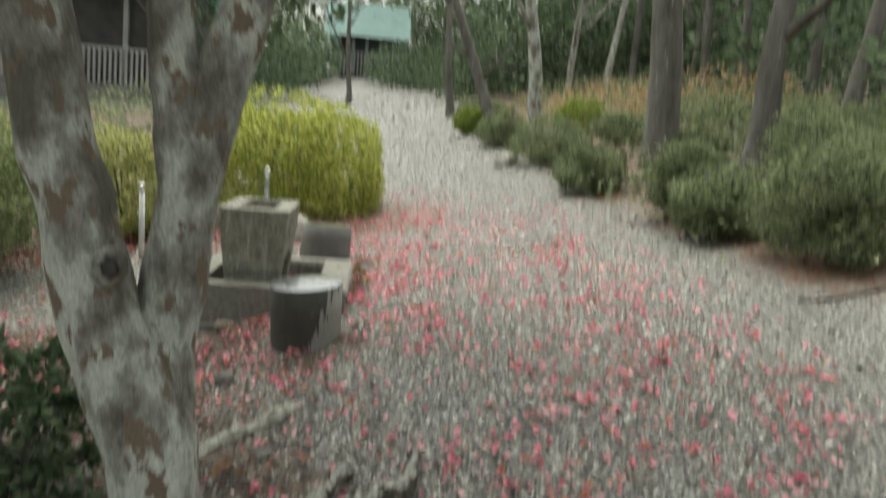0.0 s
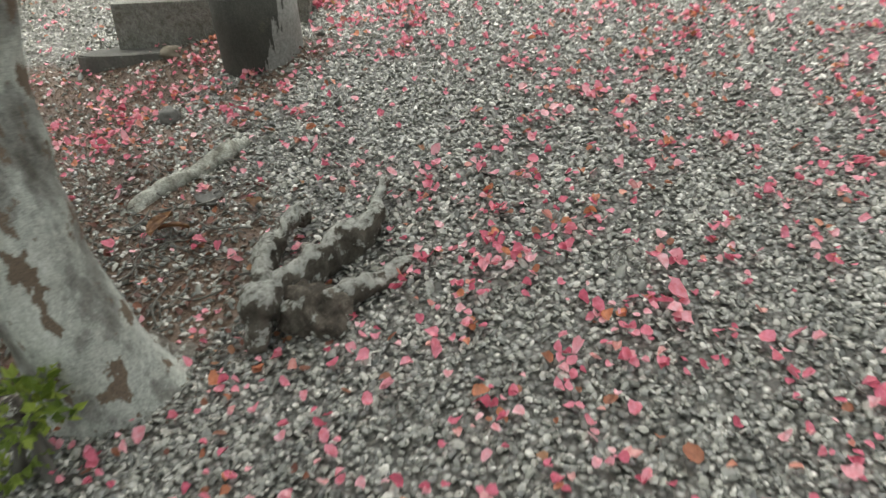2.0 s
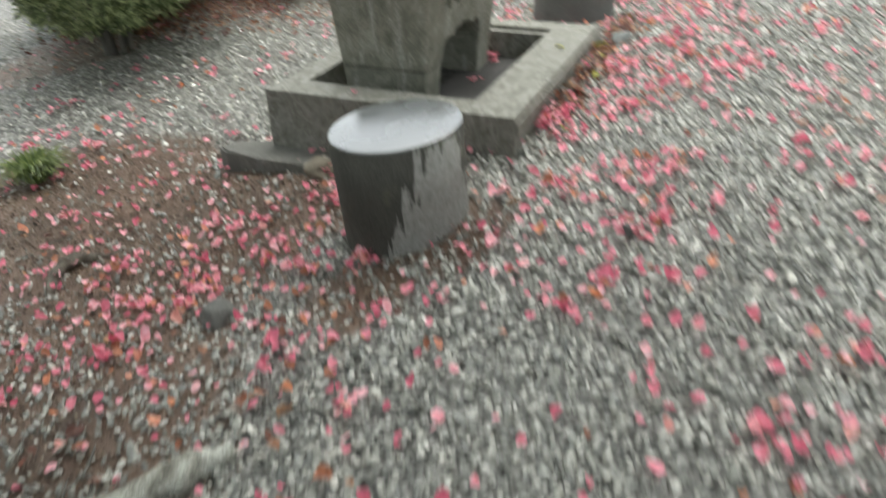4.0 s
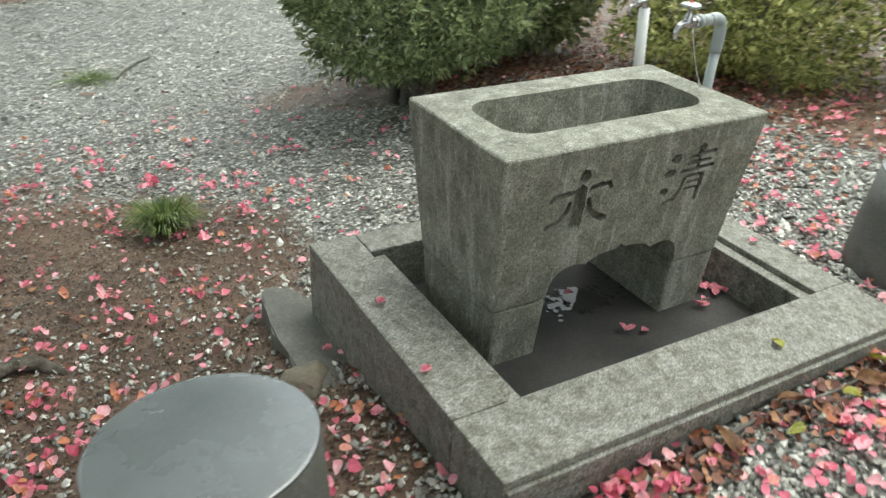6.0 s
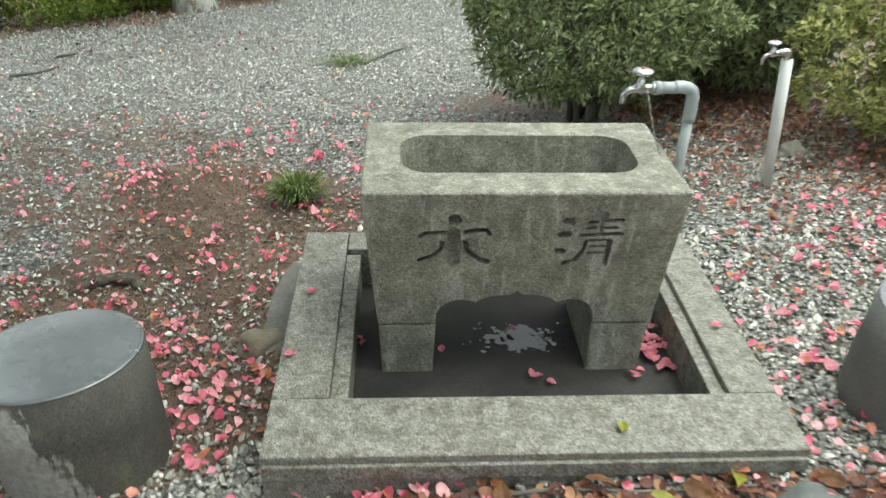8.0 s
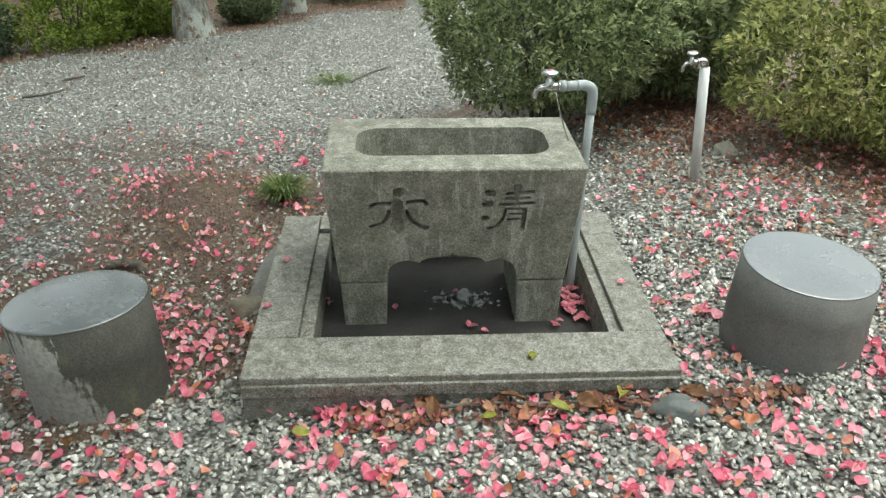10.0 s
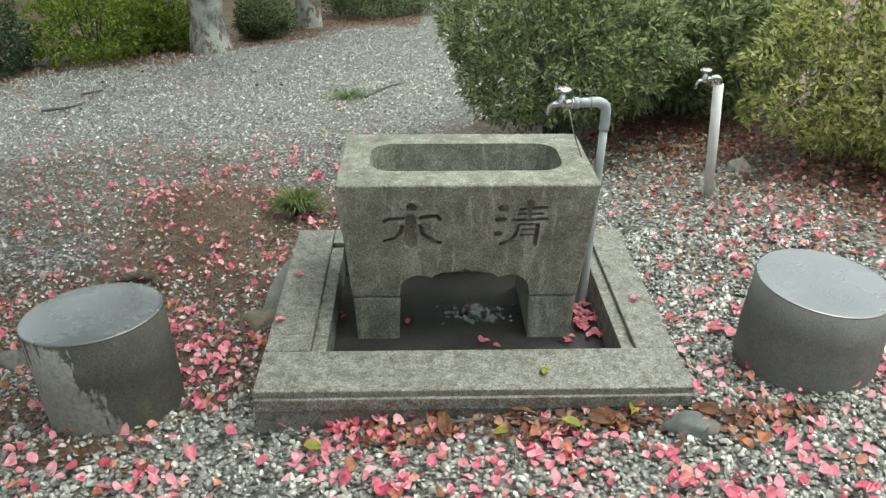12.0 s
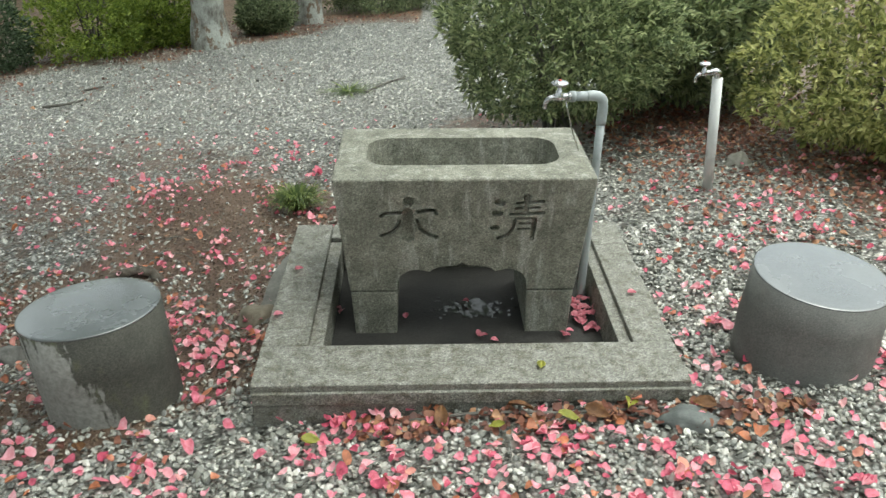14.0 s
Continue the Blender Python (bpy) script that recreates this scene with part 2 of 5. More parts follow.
CRUMB = island("soil_crumbs", [(0.0, (0.045, 0.03, 0.02)), (0.5, (0.105, 0.072, 0.048)), (0.85, (0.17, 0.128, 0.09)), (0.97, (0.32, 0.28, 0.22))], 0.8)
PETAL = island("fallen_petals", [(0.0, (0.52, 0.08, 0.14)), (0.25, (0.70, 0.17, 0.25)), (0.52, (0.82, 0.30, 0.37)), (0.78, (0.86, 0.46, 0.50)), (0.89, (0.62, 0.23, 0.11)), (0.96, (0.30, 0.11, 0.06))], 0.45, 0, 0.3, 55, 0.7)
LITTER = island("brown_leaf_litter", [(0.0, (0.065, 0.025, 0.017)), (0.4, (0.14, 0.05, 0.032)), (0.75, (0.23, 0.095, 0.055)), (0.92, (0.34, 0.18, 0.09))], 0.6, 0, 0.15)


def leafmat(name, dark, mid, light):
    return island(name, [(0.0, dark), (0.5, mid), (0.85, light), (1.0, light)], 0.42, 0, 0.46, 30)


GREEN = leafmat("green_leaves", (0.075, 0.105, 0.05), (0.25, 0.31, 0.15), (0.47, 0.52, 0.28))
YELLOW = leafmat("yellow_green_leaves", (0.09, 0.115, 0.04), (0.34, 0.37, 0.13), (0.64, 0.64, 0.29))
HEDGE = leafmat("bright_hedge_leaves", (0.11, 0.15, 0.025), (0.41, 0.46, 0.10), (0.72, 0.74, 0.26))
DULL = leafmat("dull_green_leaves", (0.06, 0.085, 0.045), (0.20, 0.25, 0.135), (0.36, 0.41, 0.23))
DARK = leafmat("dark_glossy_leaves", (0.025, 0.045, 0.022), (0.08, 0.125, 0.065), (0.16, 0.22, 0.125))
LIME = leafmat("bright_shrub_leaves", (0.09, 0.14, 0.025), (0.21, 0.29, 0.05), (0.38, 0.46, 0.10))
DRY = leafmat("dry_orange_leaves", (0.32, 0.2, 0.1), (0.46, 0.31, 0.17), (0.56, 0.41, 0.24))
GRASS = leafmat("grass_blades", (0.06, 0.10, 0.025), (0.13, 0.19, 0.055), (0.26, 0.32, 0.10))


# ---- mesh helpers ----
def land(x, y):
    """Height of the ground."""
    x, y = np.asarray(x, float), np.asarray(y, float)
    far = np.maximum(0, x - 6)
    bank = np.maximum(0, -y - 3.3)
    back = np.clip((y - 0.8) / 1.7, 0, 1)
    fall = np.where(x > 0, x, x * back * back * (3 - 2 * back))
    h = -0.012 - 0.21 * np.tanh(fall / 4.5) - 0.286 * np.tanh(y / 5.5) + 0.0011 * far * far / (1 + far * 0.02)
    h = h - 0.11 * np.exp(-((x + 0.75) / 0.75) ** 2 - ((y - 1.35) / 0.8) ** 2) + 0.05 * np.exp(-((x + 1.7) / 1.2) ** 2 - ((y + 0.9) / 0.8) ** 2)
    h = h - 0.015 * np.exp(-((x + 0.76) / 0.24) ** 2 - ((y - 0.1) / 0.24) ** 2) + 0.035 * np.exp(-((x + 0.55) / 0.3) ** 2 - ((y + 0.12) / 0.25) ** 2)
    near = np.exp(-((x - 1) / 12) ** 2 - ((y - 2) / 12) ** 2)
    h = h + near * (0.009 * np.sin(x * 3.1 + y) * np.sin(y * 2.7) + 0.004 * np.sin(x * 9 + 2 * np.sin(y * 7)))
    h = h + 0.087 * np.clip(x, -25, 60) - 0.07 * np.clip(y, -40, 40) + 0.07 * np.tanh((np.clip(y, -9, 0) / 1.5) ** 3) - 0.11 * np.exp(-((x + 0.3) / 0.8) ** 2 - ((y - 2.6) / 0.8) ** 2) - 0.05 * np.exp(-((x - 0.8) / 0.7) ** 2 - ((y - 2.3) / 0.9) ** 2) - 0.06 * np.exp(-((x + 2.9) / 0.45) ** 2 - ((y - 0.2) / 0.5) ** 2)
    h = h - 0.035 * np.exp(-((x + 0.05) / 0.45) ** 2 - ((y + 0.12) / 0.35) ** 2) + 0.055 * np.exp(-((x - 2.3) / 0.9) ** 2 - ((y - 1.7) / 0.8) ** 2)
    return h + 0.16 * bank / (1 + 0.04 * bank)


def gz(x, y):
    return float(land(x, y))


def thing(name, m, label, category, group="", kind=""):
    ob = new(name)
    ob.empty_display_size = 0.1
    ob.matrix_world = m
    return tagged(ob, label, category, group, kind)


def finish(name, bm, material, smooth=False):
    me = bpy.data.meshes.new(name)
    bm.normal_update()
    bm.to_mesh(me)
    bm.free()
    me.materials.append(material)
    if smooth:
        me.polygons.foreach_set("use_smooth", [True] * len(me.polygons))
    return me


def part(name, bm, material, parent, label="", smooth=False, m=None):
    ob = new(name, finish(name, bm, material, smooth))
    ob.parent = parent
    if m is not None:
        ob.matrix_local = m
    return tagged(ob, label)


def solo(name, bm, material, m, label, category, group="", kind="", smooth=False):
    ob = new(name, finish(name, bm, material, smooth))
    ob.matrix_world = m
    return tagged(ob, label, category, group, kind)


def arrays(name, verts, faces, material, smooth=False):
    """A mesh from vertex and triangle arrays made by a formula."""
    me = bpy.data.meshes.new(name)
    v, f = np.asarray(verts, np.float32), np.asarray(faces, np.int32)
    k = f.shape[1]
    me.vertices.add(len(v))
    me.vertices.foreach_set("co", v.ravel())
    me.loops.add(f.size)
    me.loops.foreach_set("vertex_index", f.ravel())
    me.polygons.add(len(f))
    me.polygons.foreach_set("loop_start", np.arange(0, f.size, k, dtype=np.int32))
    me.polygons.foreach_set("use_smooth", np.full(len(f), bool(smooth)))
    me.update(calc_edges=True)
    me.materials.append(material)
    return me


def block(lo, hi, bevel=0.0, top=(0, 0), seg=2):
    """A box between two corners, drawn in by top (x, y) at its lower end."""
    bm = bmesh.new()
    bmesh.ops.create_cube(bm, size=1)
    for v in bm.verts:
        for i in range(3):
            v.co[i] = lo[i] if v.co[i] < 0 else hi[i]
    c = [(lo[i] + hi[i]) / 2 for i in range(2)]
    for v in bm.verts:
        if v.co.z < (lo[2] + hi[2]) / 2:
            for i in range(2):
                v.co[i] += top[i] if v.co[i] < c[i] else -top[i]
    if bevel:
        bmesh.ops.bevel(bm, geom=bm.edges[:], offset=bevel, segments=seg, affect="EDGES", profile=0.6)
    return bm


def tube(pts, radii, n=12, wobble=0.0, seed=0, cap=True, bm=None):
    """A round limb along points, with its own radius at each, and lumps."""
    bm = bm or bmesh.new()
    pts = [Vector(p) for p in pts]
    side = Vector((1, 0.3, 0.1))
    rings = []
    for i, (p, r) in enumerate(zip(pts, radii)):
        d = (pts[min(i + 1, len(pts) - 1)] - pts[max(i - 1, 0)]).normalized()
        a = (side - d * side.dot(d)).normalized()
        b = d.cross(a)
        side = a
        ring = []
        for k in range(n):
            w = 2 * math.pi * k / n
            q = p + (a * math.cos(w) + b * math.sin(w)) * r
            if wobble:
                q += (q - p) * noise.noise(q * (0.55 / max(r, 0.02)) + Vector((seed, seed, 0))) * wobble
            ring.append(bm.verts.new(q))
        rings.append(ring)
    for r0, r1 in zip(rings, rings[1:]):
        for k in range(n):
            bm.faces.new((r0[k], r0[(k + 1) % n], r1[(k + 1) % n], r1[k]))
    if cap:
        bm.faces.new(rings[0][::-1])
        bm.faces.new(rings[-1])
    return bm


def smooth_line(pts, radii, steps=5):
    """More points along a line, rounded by Catmull-Rom."""
    P = [Vector(p) for p in pts]
    P = [P[0] * 2 - P[1]] + P + [P[-1] * 2 - P[-2]]
    out, rad = [], []
    for i in range(1, len(P) - 2):
        for s in range(steps):
            t = s / steps
            a, b, c, d = P[i - 1], P[i], P[i + 1], P[i + 2]
            out.append(0.5 * (2 * b + (c - a) * t + (2 * a - 5 * b + 4 * c - d) * t * t + (3 * b - a - 3 * c + d) * t ** 3))
            rad.append(radii[i - 1] * (1 - t) + radii[i] * t)
    return out + [P[-2]], rad + [radii[-1]]


def lathe(profile, n=24, bm=None, m=None):
    """A turned shape: (radius, height) pairs round z."""
    bm = bm or bmesh.new()
    rings = []
    for r, z in profile:
        rings.append([bm.verts.new((m or Matrix()) @ Vector((r * math.cos(2 * math.pi * k / n), r * math.sin(2 * math.pi * k / n), z))) for k in range(n)])
    for a, b in zip(rings, rings[1:]):
        for k in range(n):
            bm.faces.new((a[k], a[(k + 1) % n], b[(k + 1) % n], b[k]))
    bm.faces.new(rings[0][::-1])
    bm.faces.new(rings[-1])
    return bm


def lump(size, seed, rough=0.25, sub=3):
    """A stone: a ball drawn out, flattened and knocked uneven."""
    bm = bmesh.new()
    bmesh.ops.create_icosphere(bm, subdivisions=sub, radius=1)
    for v in bm.verts:
        d = v.co.normalized()
        k = 1 + rough * noise.noise(d * 1.3 + Vector((seed, 0, 0))) + rough * 0.4 * noise.noise(d * 3.1 + Vector((0, seed, 0)))
        v.co = Vector((d.x * size[0], d.y * size[1], d.z * size[2])) * k
    return bm


def carve(ob, cutters):
    """Cut closed shapes out of a mesh for good."""
    bpy.context.view_layer.update()
    for bm in cutters:
        me = bpy.data.meshes.new("cutter")
        bmesh.ops.recalc_face_normals(bm, faces=bm.faces[:])
        bm.to_mesh(me)
        bm.free()
        tool = new("cutter", me)
        tool.matrix_world = ob.matrix_world
        mod = ob.modifiers.new("cut", "BOOLEAN")
        mod.operation, mod.solver, mod.object = "DIFFERENCE", "EXACT", tool
        bpy.context.view_layer.update()
        done = bpy.data.meshes.new_from_object(ob.evaluated_get(bpy.context.evaluated_depsgraph_get()))
        ob.modifiers.clear()
        ob.data = done
        bpy.data.objects.remove(tool)
        bpy.data.meshes.remove(me)


def prism(poly, y0, y1, lean=0.0):
    """A polygon in x and z drawn out along y; lean moves it back as z falls."""
    bm = bmesh.new()
    a = [bm.verts.new((x, y0 - lean * z, z)) for x, z in poly]
    b = [bm.verts.new((x, y1 - lean * z, z)) for x, z in poly]
    n = len(poly)
    for k in range(n):
        bm.faces.new((a[k], a[(k + 1) % n], b[(k + 1) % n], b[k]))
    bm.faces.new(a[::-1])
    bm.faces.new(b)
    bmesh.ops.recalc_face_normals(bm, faces=bm.faces[:])
    return bm


# ---- leaves ----
rng = np.random.default_rng(7)


def unit(v):
    return v / np.maximum(np.linalg.norm(v, axis=1, keepdims=True), 1e-9)


def leaves(name, pos, aim, length, width, material, droop=0.15):
    """Folded pointed leaves at pos that point along aim."""
    n = len(pos)
    a = unit(aim + rng.normal(0, 0.45, (n, 3)))
    s = unit(np.cross(a, rng.normal(0, 1, (n, 3)) + np.array((0, 0, 0.8))))
    up = np.cross(s, a)
    up *= np.sign(up[:, 2:3] + 1e-6)
    L = (length * rng.uniform(0.7, 1.25, n))[:, None]
    W = (width * rng.uniform(0.7, 1.2, n))[:, None] / 2
    v = np.stack([pos, pos + a * L * 0.45 + s * W + up * W * 0.4, pos + a * L - up * L * droop, pos + a * L * 0.45 - s * W + up * W * 0.4], 1).reshape(-1, 3)
    i = np.arange(n)[:, None] * 4
    f = np.concatenate([i + np.array([[0, 1, 2]]), i + np.array([[0, 2, 3]])], 1).reshape(-1, 3)
    return arrays(name, v, f, material)


def lumpy(d, seed, amount):
    """Uneven outline by direction, the same for all leaves of one crown."""
    k = np.zeros(len(d))
    r = np.random.default_rng(seed)
    for _ in range(9):
        w, p = r.normal(0, 2.6, 3), r.uniform(0, 6.28)
        k += np.sin(d @ w + p)
    return 1 + amount * k / 3


def bush(name, x, y, size, count, leaf, material, label, category="bush", box=0.0, seed=1, group="", sink=0.06, turn=0.0, stems=7, lumps=0.12):
    """A shrub: a few stems and a crown of leaves, thick at the outside; box squares it off as a clipped hedge."""
    root = thing(name, pose(x, y, gz(x, y), 0, 0, turn), label, category, group)
    r = random.Random(seed)
    for k in range(stems):
        a = 6.28 * k / stems + r.uniform(-0.3, 0.3)
        q = r.uniform(0.25, 0.6)
        pts, rad = smooth_line([(0.08 * math.cos(a), 0.08 * math.sin(a), -0.05), (size[0] * q * 0.45 * math.cos(a), size[1] * q * 0.45 * math.sin(a), size[2] * 0.35), (size[0] * q * math.cos(a), size[1] * q * math.sin(a), size[2] * 0.8)], [0.022, 0.015, 0.006], 3)
        part("stem", tube(pts, rad, 6), BARK2, root, "", True)
    tips = count // 9
    d = unit(rng.normal(0, 1, (tips, 3)))
    rad = np.where(rng.random(tips) < 0.72, rng.uniform(0.84, 1.05, tips), rng.uniform(0.35, 0.9, tips))
    shape = d.copy()
    if box:
        shape = d / np.power(np.sum(np.abs(d) ** (2 + box * 6), 1, keepdims=True), 1 / (2 + box * 6))
    p = shape * (rad * lumpy(d, seed, lumps))[:, None]
    hz = size[2] / 2
    p = p * np.array((size[0], size[1], hz)) + np.array((0, 0, hz + sink * size[2]))
    p[:, 2] = np.maximum(p[:, 2], 0.03 + 0.2 * rng.random(tips))
    k = rng.integers(0, tips, count)
    spray = rng.normal(0, 1, (count, 3))
    crown = new("crown", leaves("crown", p[k] + spray * leaf[0] * 0.28, d[k] * 0.8 + spray * 0.75 + np.array((0, 0, 0.5)), leaf[0], leaf[1], material))
    crown.parent = root
    return root


def tree(name, x, y, height, radius, lean, seed, label, limbs=6, material=None, group="trees of the wood", sides=10):
    """A bare tapered trunk with forked limbs."""
    r = random.Random(seed)
    root = thing(name, pose(x, y, gz(x, y)), label, "tree", group)
    pts = [(lean[0] * t * height + r.uniform(-0.06, 0.06) * (t > 0), lean[1] * t * height + r.uniform(-0.06, 0.06) * (t > 0), t * height - 0.1 * (t == 0)) for t in (0, 0.06, 0.2, 0.4, 0.6, 0.8, 1)]
    rad = [radius * k for k in (1.45, 1.05, 0.92, 0.75, 0.55, 0.34, 0.12)]
    p, q = smooth_line(pts, rad, 3)
    part("trunk", tube(p, q, sides, 0.16, seed), material or BARK2, root, smooth=True)
    for k in range(limbs):
        bm = bmesh.new()
        i = int(len(p) * r.uniform(0.3, 0.9))
        a, l = r.uniform(0, 6.28), height * r.uniform(0.16, 0.34)
        d = Vector((math.cos(a), math.sin(a), r.uniform(0.5, 1.3))).normalized()
        s = p[i]
        e1, e2 = s + d * l * 0.5, s + d * l + Vector((0, 0, l * 0.25))
        tube([s, e1, e2], [q[i] * 0.55, q[i] * 0.3, 0.012], 6, bm=bm)
        for _ in range(3):
            b = Vector((r.uniform(-1, 1), r.uniform(-1, 1), r.uniform(0, 1))).normalized()
            tube([e1, e1 + b * l * 0.3, e1 + b * l * 0.55 + Vector((0, 0, l * 0.1))], [q[i] * 0.2, q[i] * 0.12, 0.006], 5, bm=bm)
        part("limb", bm, material or BARK2, root, smooth=True)
    return root


# ---- ground ----
def earth(x, y):
    """How bare of gravel the ground is, from 0 to 1, by stretches of the plan."""
    x, y = np.asarray(x, float), np.asarray(y, float)
    wob = 0.25 * np.sin(x * 2.3 + 1.1 * np.sin(y * 1.7)) + 0.2 * np.sin(y * 3.1 + x)

    def spot(cx, cy, rx, ry, k=1.0):
        return k * np.clip(1.5 - ((x - cx) / rx) ** 2 - ((y - cy) / ry) ** 2 + wob, 0, 1)
    e = np.maximum.reduce([spot(-0.55, 2.0, 0.75, 0.95, 0.95), spot(-2.5, 0.5, 0.7, 0.6, 0.5), spot(-1.6, 0.9, 0.7, 0.7, 0.7), spot(1.8, 3.9, 1.0, 0.6, 0.6), spot(4.6, 1.0, 1.6, 1.9), spot(3.6, 3.0, 1.2, 1.1, 0.6), spot(4.8, 4.2, 1.8, 1.5), spot(3.0, 4.3, 1.0, 1.0), spot(-0.6, -0.02, 0.3, 0.22, 0.8), spot(-0.25, 0.65, 0.28, 0.5, 0.95), spot(-0.7, 1.25, 0.75, 0.7, 1.0), spot(-0.95, 0.2, 0.22, 0.22, 0.85), spot(-1.4, 3.0, 1.3, 1.5, 0.38), spot(-2.6, 5.2, 2.4, 2.2, 0.22)])
    e = np.maximum(e, np.clip((-y - 2.95 - 0.17 * np.maximum(0, 2.2 - x) + 0.6 * wob) * 0.9, 0, 1))
    e = np.maximum(e, np.clip((y - 7.6 - 0.6 * (x + 3) + wob * 1.6) * 1.2, 0, 1) * (x < 0.5))
    e = np.maximum(e, np.clip((y - 2.2 - 0.16 * np.maximum(0, x - 4) + wob) * 1.2, 0, 1) * (x > 4.5) * (x < 27))
    e = np.maximum(e, np.clip((-x - 3.9 + wob) * 1.2, 0, 1) * np.clip((y - 1.6 + wob) * 1.4, 0, 1))
    return e


def make_ground():
    def axis(lo, hi, fine_lo, fine_hi, step):
        mid = np.arange(fine_lo, fine_hi, step)
        out = fine_hi + np.geomspace(step, hi - fine_hi, 26)
        neg = fine_lo - np.geomspace(step, fine_lo - lo, 26)[::-1]
        return np.concatenate([neg, mid, [fine_hi], out])
    X, Y = axis(-400, 600, -6, 8, 0.12), axis(-400, 400, -5, 12, 0.12)
    x, y = np.meshgrid(X, Y)
    x, y = x.ravel(), y.ravel()
    z = land(np.clip(x, -60, 60), np.clip(y, -40, 60)) - 0.004
    z = z - 0.3 * ((x > 0.05) & (x < 1.35) & (y > 0.05) & (y < 1.08))
    w, h = len(X), len(Y)
    i = (np.arange(h - 1)[:, None] * w + np.arange(w - 1)).ravel()
    f = np.stack([i, i + 1, i + w + 1, i + w], 1)
    m, n, l, b = mat("gravel_and_earth", 0.42)
    v = coords(n, l)
    at = n.new("ShaderNodeAttribute")
    at.attribute_name = "earth"
    vor = n.new("ShaderNodeTexVoronoi")
    vor.inputs["Scale"].default_value = 48
    l.new(v, vor.inputs["Vector"])
    sep = n.new("ShaderNodeSeparateColor")
    l.new(vor.outputs["Color"], sep.inputs[0])
    stones = ramp(n, l, sep.outputs[0], [(0.0, (0.11, 0.113, 0.10)), (0.4, (0.24, 0.245, 0.225)), (0.75, (0.40, 0.40, 0.37)), (1.0, (0.66, 0.66, 0.62))])
    gaps = ramp(n, l, vor.outputs["Distance"], [(0.25, (1, 1, 1)), (0.62, (0.25, 0.24, 0.22))])
    stones = mix(n, l, 1.0, stones, gaps, "MULTIPLY")
    soil = ramp(n, l, noise_tex(n, l, v, 2.2, 6), [(0.3, (0.075, 0.046, 0.03)), (0.55, (0.14, 0.088, 0.058)), (0.75, (0.20, 0.14, 0.097))])
    crumbs = noise_tex(n, l, v, 70, 4, 0.7)
    soil = mix(n, l, 0.5, soil, ramp(n, l, crumbs, [(0.3, (0.3, 0.3, 0.3)), (0.72, (0.75, 0.75, 0.75))]), "OVERLAY")
    add = n.new("ShaderNodeMath")
    add.operation = "ADD"
    l.new(at.outputs["Fac"], add.inputs[0])
    l.new(noise_tex(n, l, v, 9, 5), add.inputs[1])
    edge = ramp(n, l, add.outputs[0], [(0.78, (0, 0, 0)), (1.05, (1, 1, 1))])
    l.new(mix(n, l, edge, stones, soil), b.inputs["Base Color"])
    hgt = mix(n, l, edge, ramp(n, l, vor.outputs["Distance"], [(0.0, (1, 1, 1)), (0.7, (0, 0, 0))]), crumbs)
    bump(n, l, b, hgt, 0.8, 0.012)
    me = arrays("ground", np.stack([x, y, z], 1), f, m, True)
    a = me.attributes.new("earth", "FLOAT", "POINT")
    a.data.foreach_set("value", earth(x, y).astype(np.float32))
    tagged(new("ground", me), "grey gravel path with bare brown earth and leaf litter", "ground", kind="structure")


make_ground()
PHI = (1 + 5 ** 0.5) / 2
ICO_V = unit(np.array([(-1, PHI, 0), (1, PHI, 0), (-1, -PHI, 0), (1, -PHI, 0), (0, -1, PHI), (0, 1, PHI), (0, -1, -PHI), (0, 1, -PHI), (PHI, 0, -1), (PHI, 0, 1), (-PHI, 0, -1), (-PHI, 0, 1)], float))
ICO_F = np.array([(0, 11, 5), (0, 5, 1), (0, 1, 7), (0, 7, 10), (0, 10, 11), (1, 5, 9), (5, 11, 4), (11, 10, 2), (10, 7, 6), (7, 1, 8), (3, 9, 4), (3, 4, 2), (3, 2, 6), (3, 6, 8), (3, 8, 9), (4, 9, 5), (2, 4, 11), (6, 2, 10), (8, 6, 7), (9, 8, 1)])
OCT_V = np.array([(1, 0, 0), (-1, 0, 0), (0, 1, 0), (0, -1, 0), (0, 0, 1)], float)
OCT_F = np.array([(0, 2, 4), (2, 1, 4), (1, 3, 4), (3, 0, 4)])


def in_curb(x, y, pad=0.0):
    return (x > -pad) & (x < 1.41 + pad) & (y > -pad) & (y < 1.15 + pad)


def scatter(n, lo, hi, keep):
    x, y = rng.uniform(lo[0], hi[0], n), rng.uniform(lo[1], hi[1], n)
    k = (rng.random(n) < keep(x, y)) & ~in_curb(x, y)
    return x[k], y[k]


